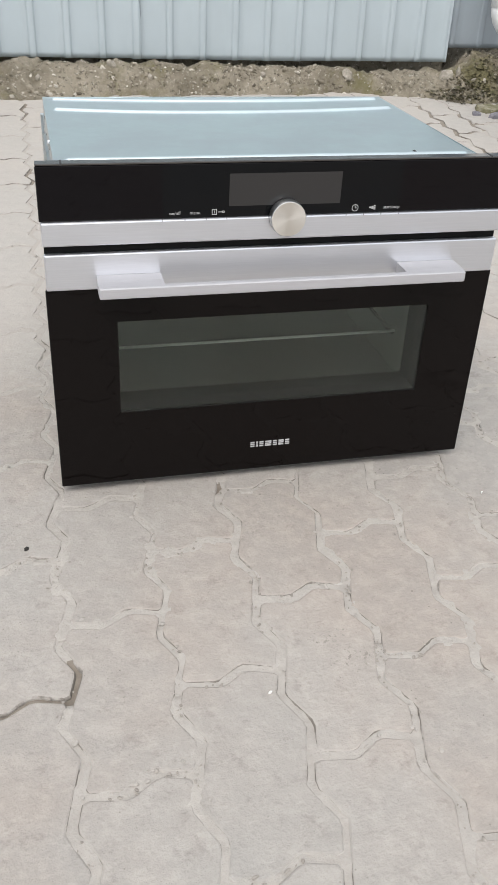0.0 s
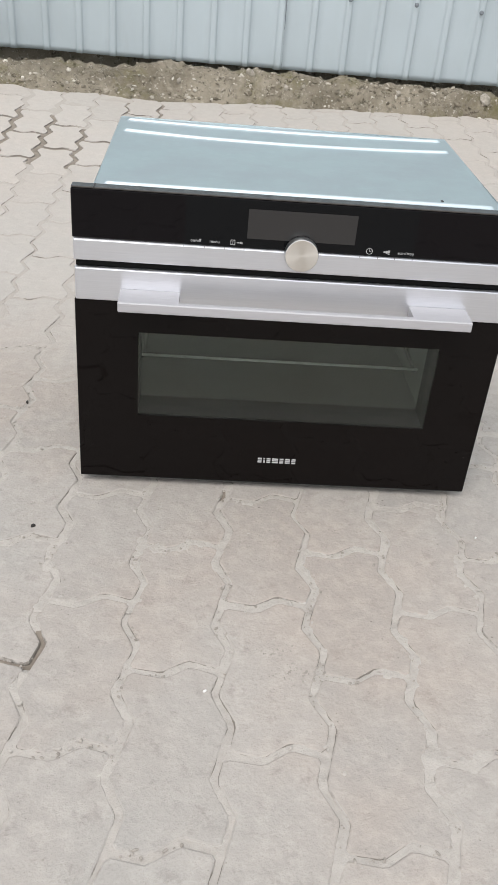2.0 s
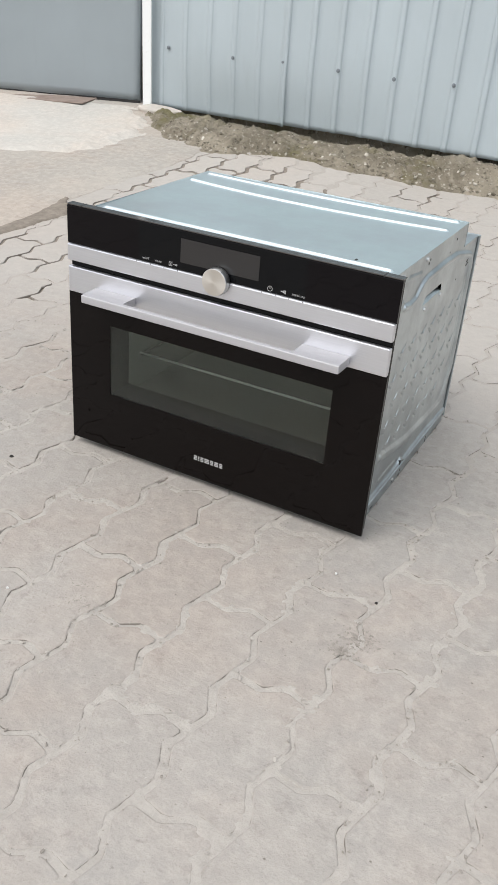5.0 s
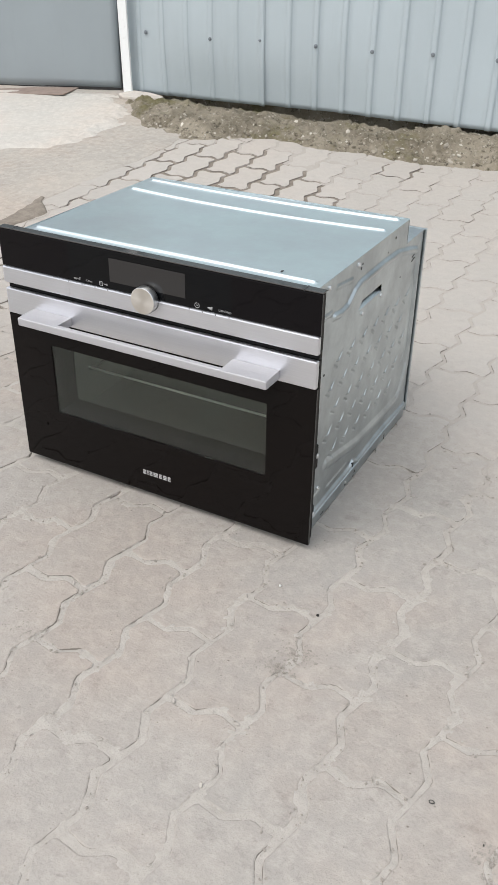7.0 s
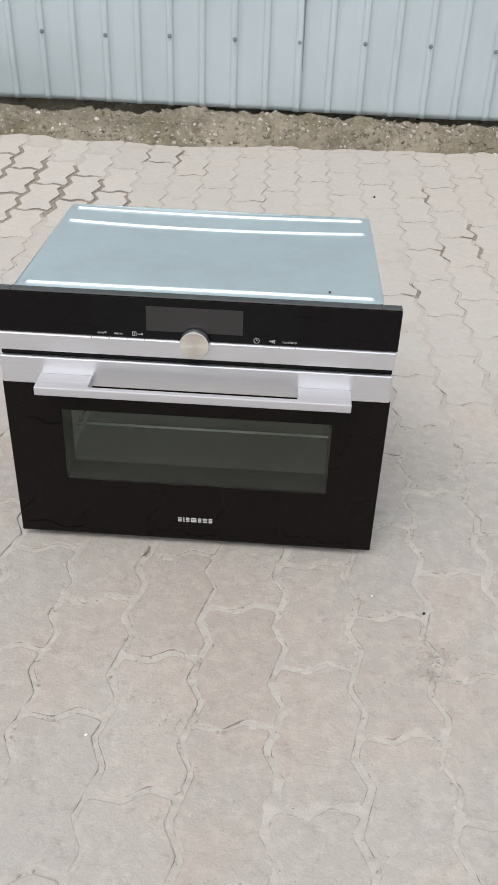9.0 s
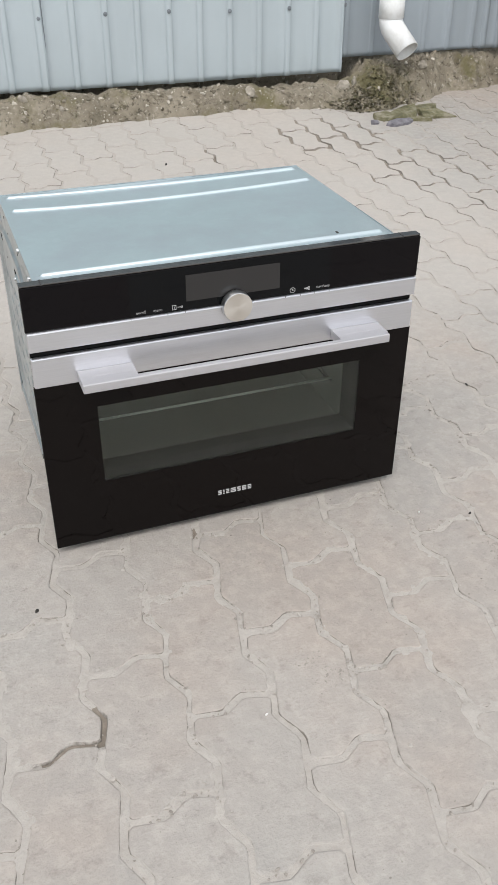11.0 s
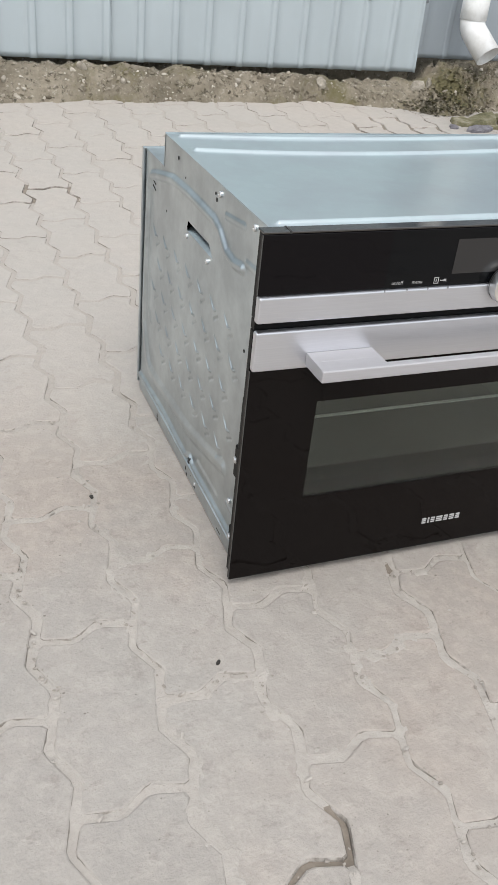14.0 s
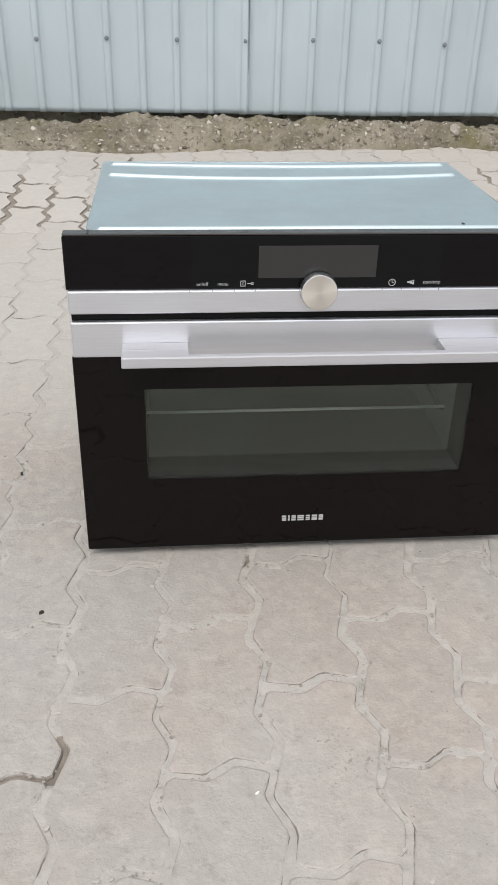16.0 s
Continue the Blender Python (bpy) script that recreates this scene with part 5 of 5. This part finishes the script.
worn_shapes = [[v.co.copy() for v in me.vertices] for me in worn_meshes]
prnd = random.Random(11)
rest_v, rest_f, rest_pale = [], [], []
near = []
for k in range(-27, 34):
    for n in range(-9, 13):
        x = -0.0795 + PITCH * k + CENTRE.x
        y = -0.031 + 0.229 * n + (PITCH if k % 2 else 0.0) + CENTRE.y
        if y > between(SOIL_FRONT, x) + 0.16 or x < between(APRON_EDGE, y) - 0.16 and y > -0.4:
            continue
        m = lying(x, y, prnd.gauss(0, 0.0004), prnd.gauss(0, 0.006)) @ pose(0, 0, 0, prnd.gauss(0, 0.13), prnd.gauss(0, 0.13), 0)
        m = Matrix.Translation((prnd.gauss(0, 0.0008), prnd.gauss(0, 0.0008), 0)) @ m
        if math.hypot(x - 0.1, (y - 0.05) * 1.05) < 1.52 and y > -0.72:
            near.append((math.hypot(x - 0.1, y - 0.05), m))
        else:
            s = len(rest_v)
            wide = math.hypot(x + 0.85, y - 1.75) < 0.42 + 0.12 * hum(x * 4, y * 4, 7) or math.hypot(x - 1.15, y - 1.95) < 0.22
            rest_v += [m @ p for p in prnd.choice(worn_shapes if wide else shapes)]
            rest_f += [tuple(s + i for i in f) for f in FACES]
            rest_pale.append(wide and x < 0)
near.sort(key=lambda r: r[0])
for d, m in near[300:]:
    s = len(rest_v)
    rest_v += [m @ p for p in prnd.choice(shapes)]
    rest_f += [tuple(s + i for i in f) for f in FACES]
    rest_pale.append(False)
for d, m in near[:300]:
    ob = new("paver", prnd.choice(meshes))
    ob.parent = PAVEMENT
    ob.matrix_basis = m
me2 = bpy.data.meshes.new("far_pavers")
me2.from_pydata([tuple(v) for v in rest_v], [], rest_f)
me2.materials.append(CONCRETE)
me2.materials.append(CREVICE)
me2.materials.append(PALE_PAVER)
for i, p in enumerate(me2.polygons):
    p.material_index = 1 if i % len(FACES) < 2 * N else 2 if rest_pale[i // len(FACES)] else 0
ob = new("far_pavers", me2)
ob.parent = PAVEMENT
tagged(ob, kind="stuff")

# loose sand and grit spilt along the joints
crumb = random.Random(31)
crumb_v, crumb_f = [], []
SPILLS = [(0.02, -0.30, 0.10), (0.36, -0.22, 0.09), (-0.05, -0.07, 0.07), (0.24, -0.08, 0.07), (0.62, -0.18, 0.10), (-0.42, -0.10, 0.10), (0.16, -0.46, 0.11), (-0.26, -0.42, 0.10), (0.50, 0.15, 0.12), (0.44, -0.43, 0.09), (-0.50, 0.30, 0.12), (0.75, 0.05, 0.12)]
for i in range(2600):
    k, n = crumb.randint(-6, 8), crumb.randint(-3, 4)
    a = crumb.randrange(len(OUT))
    p, r = Vector(OUT[a - 1]), Vector(OUT[a])
    w = p.lerp(r, crumb.random())
    x = -0.0795 + PITCH * k + w.x + crumb.gauss(0, 0.0035)
    y = -0.031 + 0.229 * n + (PITCH if k % 2 else 0.0) + w.y + crumb.gauss(0, 0.0035)
    near_spill = max(math.exp(-((x - a) ** 2 + (y - b) ** 2) / (c * c)) for a, b, c in SPILLS)
    if crumb.random() > 0.12 + near_spill:
        continue
    if i % 4 == 0:
        x, y = x + crumb.gauss(0, 0.012), y + crumb.gauss(0, 0.012)
    if abs(x) < 0.31 and -0.005 < y < 0.53:
        continue
    s = crumb.choice((0.0008, 0.0010, 0.0013, 0.0018, 0.0026))
    m = Matrix.LocRotScale((x, y, ground_at(x, y) + s * 0.1), Euler((crumb.gauss(0, 0.3), crumb.gauss(0, 0.3), crumb.uniform(0, 6))), (s * crumb.uniform(0.8, 2.2), s * crumb.uniform(0.7, 1.3), s * crumb.uniform(0.4, 0.7)))
    n = len(crumb_v)
    crumb_v += [m @ (v * crumb.uniform(0.75, 1.15)) for v in GRAIN_V]
    crumb_f += [tuple(n + t for t in f) for f in GRAIN_F]
me3 = bpy.data.meshes.new("joint_grit")
me3.from_pydata([tuple(v) for v in crumb_v], [], crumb_f)
me3.materials.append(SAND)
tagged(new("joint_grit", me3), "loose sandy grit spilt along the paving joints", "grit", kind="stuff")

# dry dirt trodden onto the paving in a few places
dirt_v, dirt_f = [], []
for cx, cy, spread in ((0.007, -0.37, 0.020), (0.386, -0.221, 0.018), (0.718, -0.396, 0.016), (-0.02, -0.335, 0.012), (0.37, -0.255, 0.012)):
    for i in range(110):
        x, y = crumb.gauss(cx, spread), crumb.gauss(cy, spread * 0.6)
        s = crumb.choice((0.0007, 0.0009, 0.0012, 0.0016))
        m = Matrix.LocRotScale((x, y, ground_at(x, y) + s * 0.1), Euler((0, 0, crumb.uniform(0, 6))), (s * crumb.uniform(1, 2.6), s * crumb.uniform(0.8, 1.6), s * 0.4))
        n = len(dirt_v)
        dirt_v += [m @ (v * crumb.uniform(0.75, 1.15)) for v in GRAIN_V]
        dirt_f += [tuple(n + t for t in f) for f in GRAIN_F]
for i in range(2400):
    k, n = crumb.randint(-6, 7), crumb.randint(-3, 1)
    a = crumb.randrange(len(OUT))
    w = Vector(OUT[a - 1]).lerp(Vector(OUT[a]), crumb.random())
    x = -0.0795 + PITCH * k + w.x + crumb.gauss(0, 0.005)
    y = -0.031 + 0.229 * n + (PITCH if k % 2 else 0.0) + w.y + crumb.gauss(0, 0.005)
    if hum(x * 9, y * 9, 20) < 0.05 or (abs(x) < 0.31 and -0.004 < y < 0.53):
        continue
    s = crumb.choice((0.0006, 0.0008, 0.0010, 0.0013, 0.0018))
    m = Matrix.LocRotScale((x, y, ground_at(x, y) + s * 0.2), Euler((0, 0, crumb.uniform(0, 6))), (s * crumb.uniform(1, 2.4), s * crumb.uniform(0.8, 1.4), s * 0.6))
    n = len(dirt_v)
    dirt_v += [m @ (v * crumb.uniform(0.75, 1.15)) for v in GRAIN_V]
    dirt_f += [tuple(n + t for t in f) for f in GRAIN_F]
me4 = bpy.data.meshes.new("dirt_crumbs")
me4.from_pydata([tuple(v) for v in dirt_v], [], dirt_f)
me4.materials.append(DIRT)
tagged(new("dirt_crumbs", me4), "small patches of dry brown dirt on the paving", "dirt", kind="stuff")
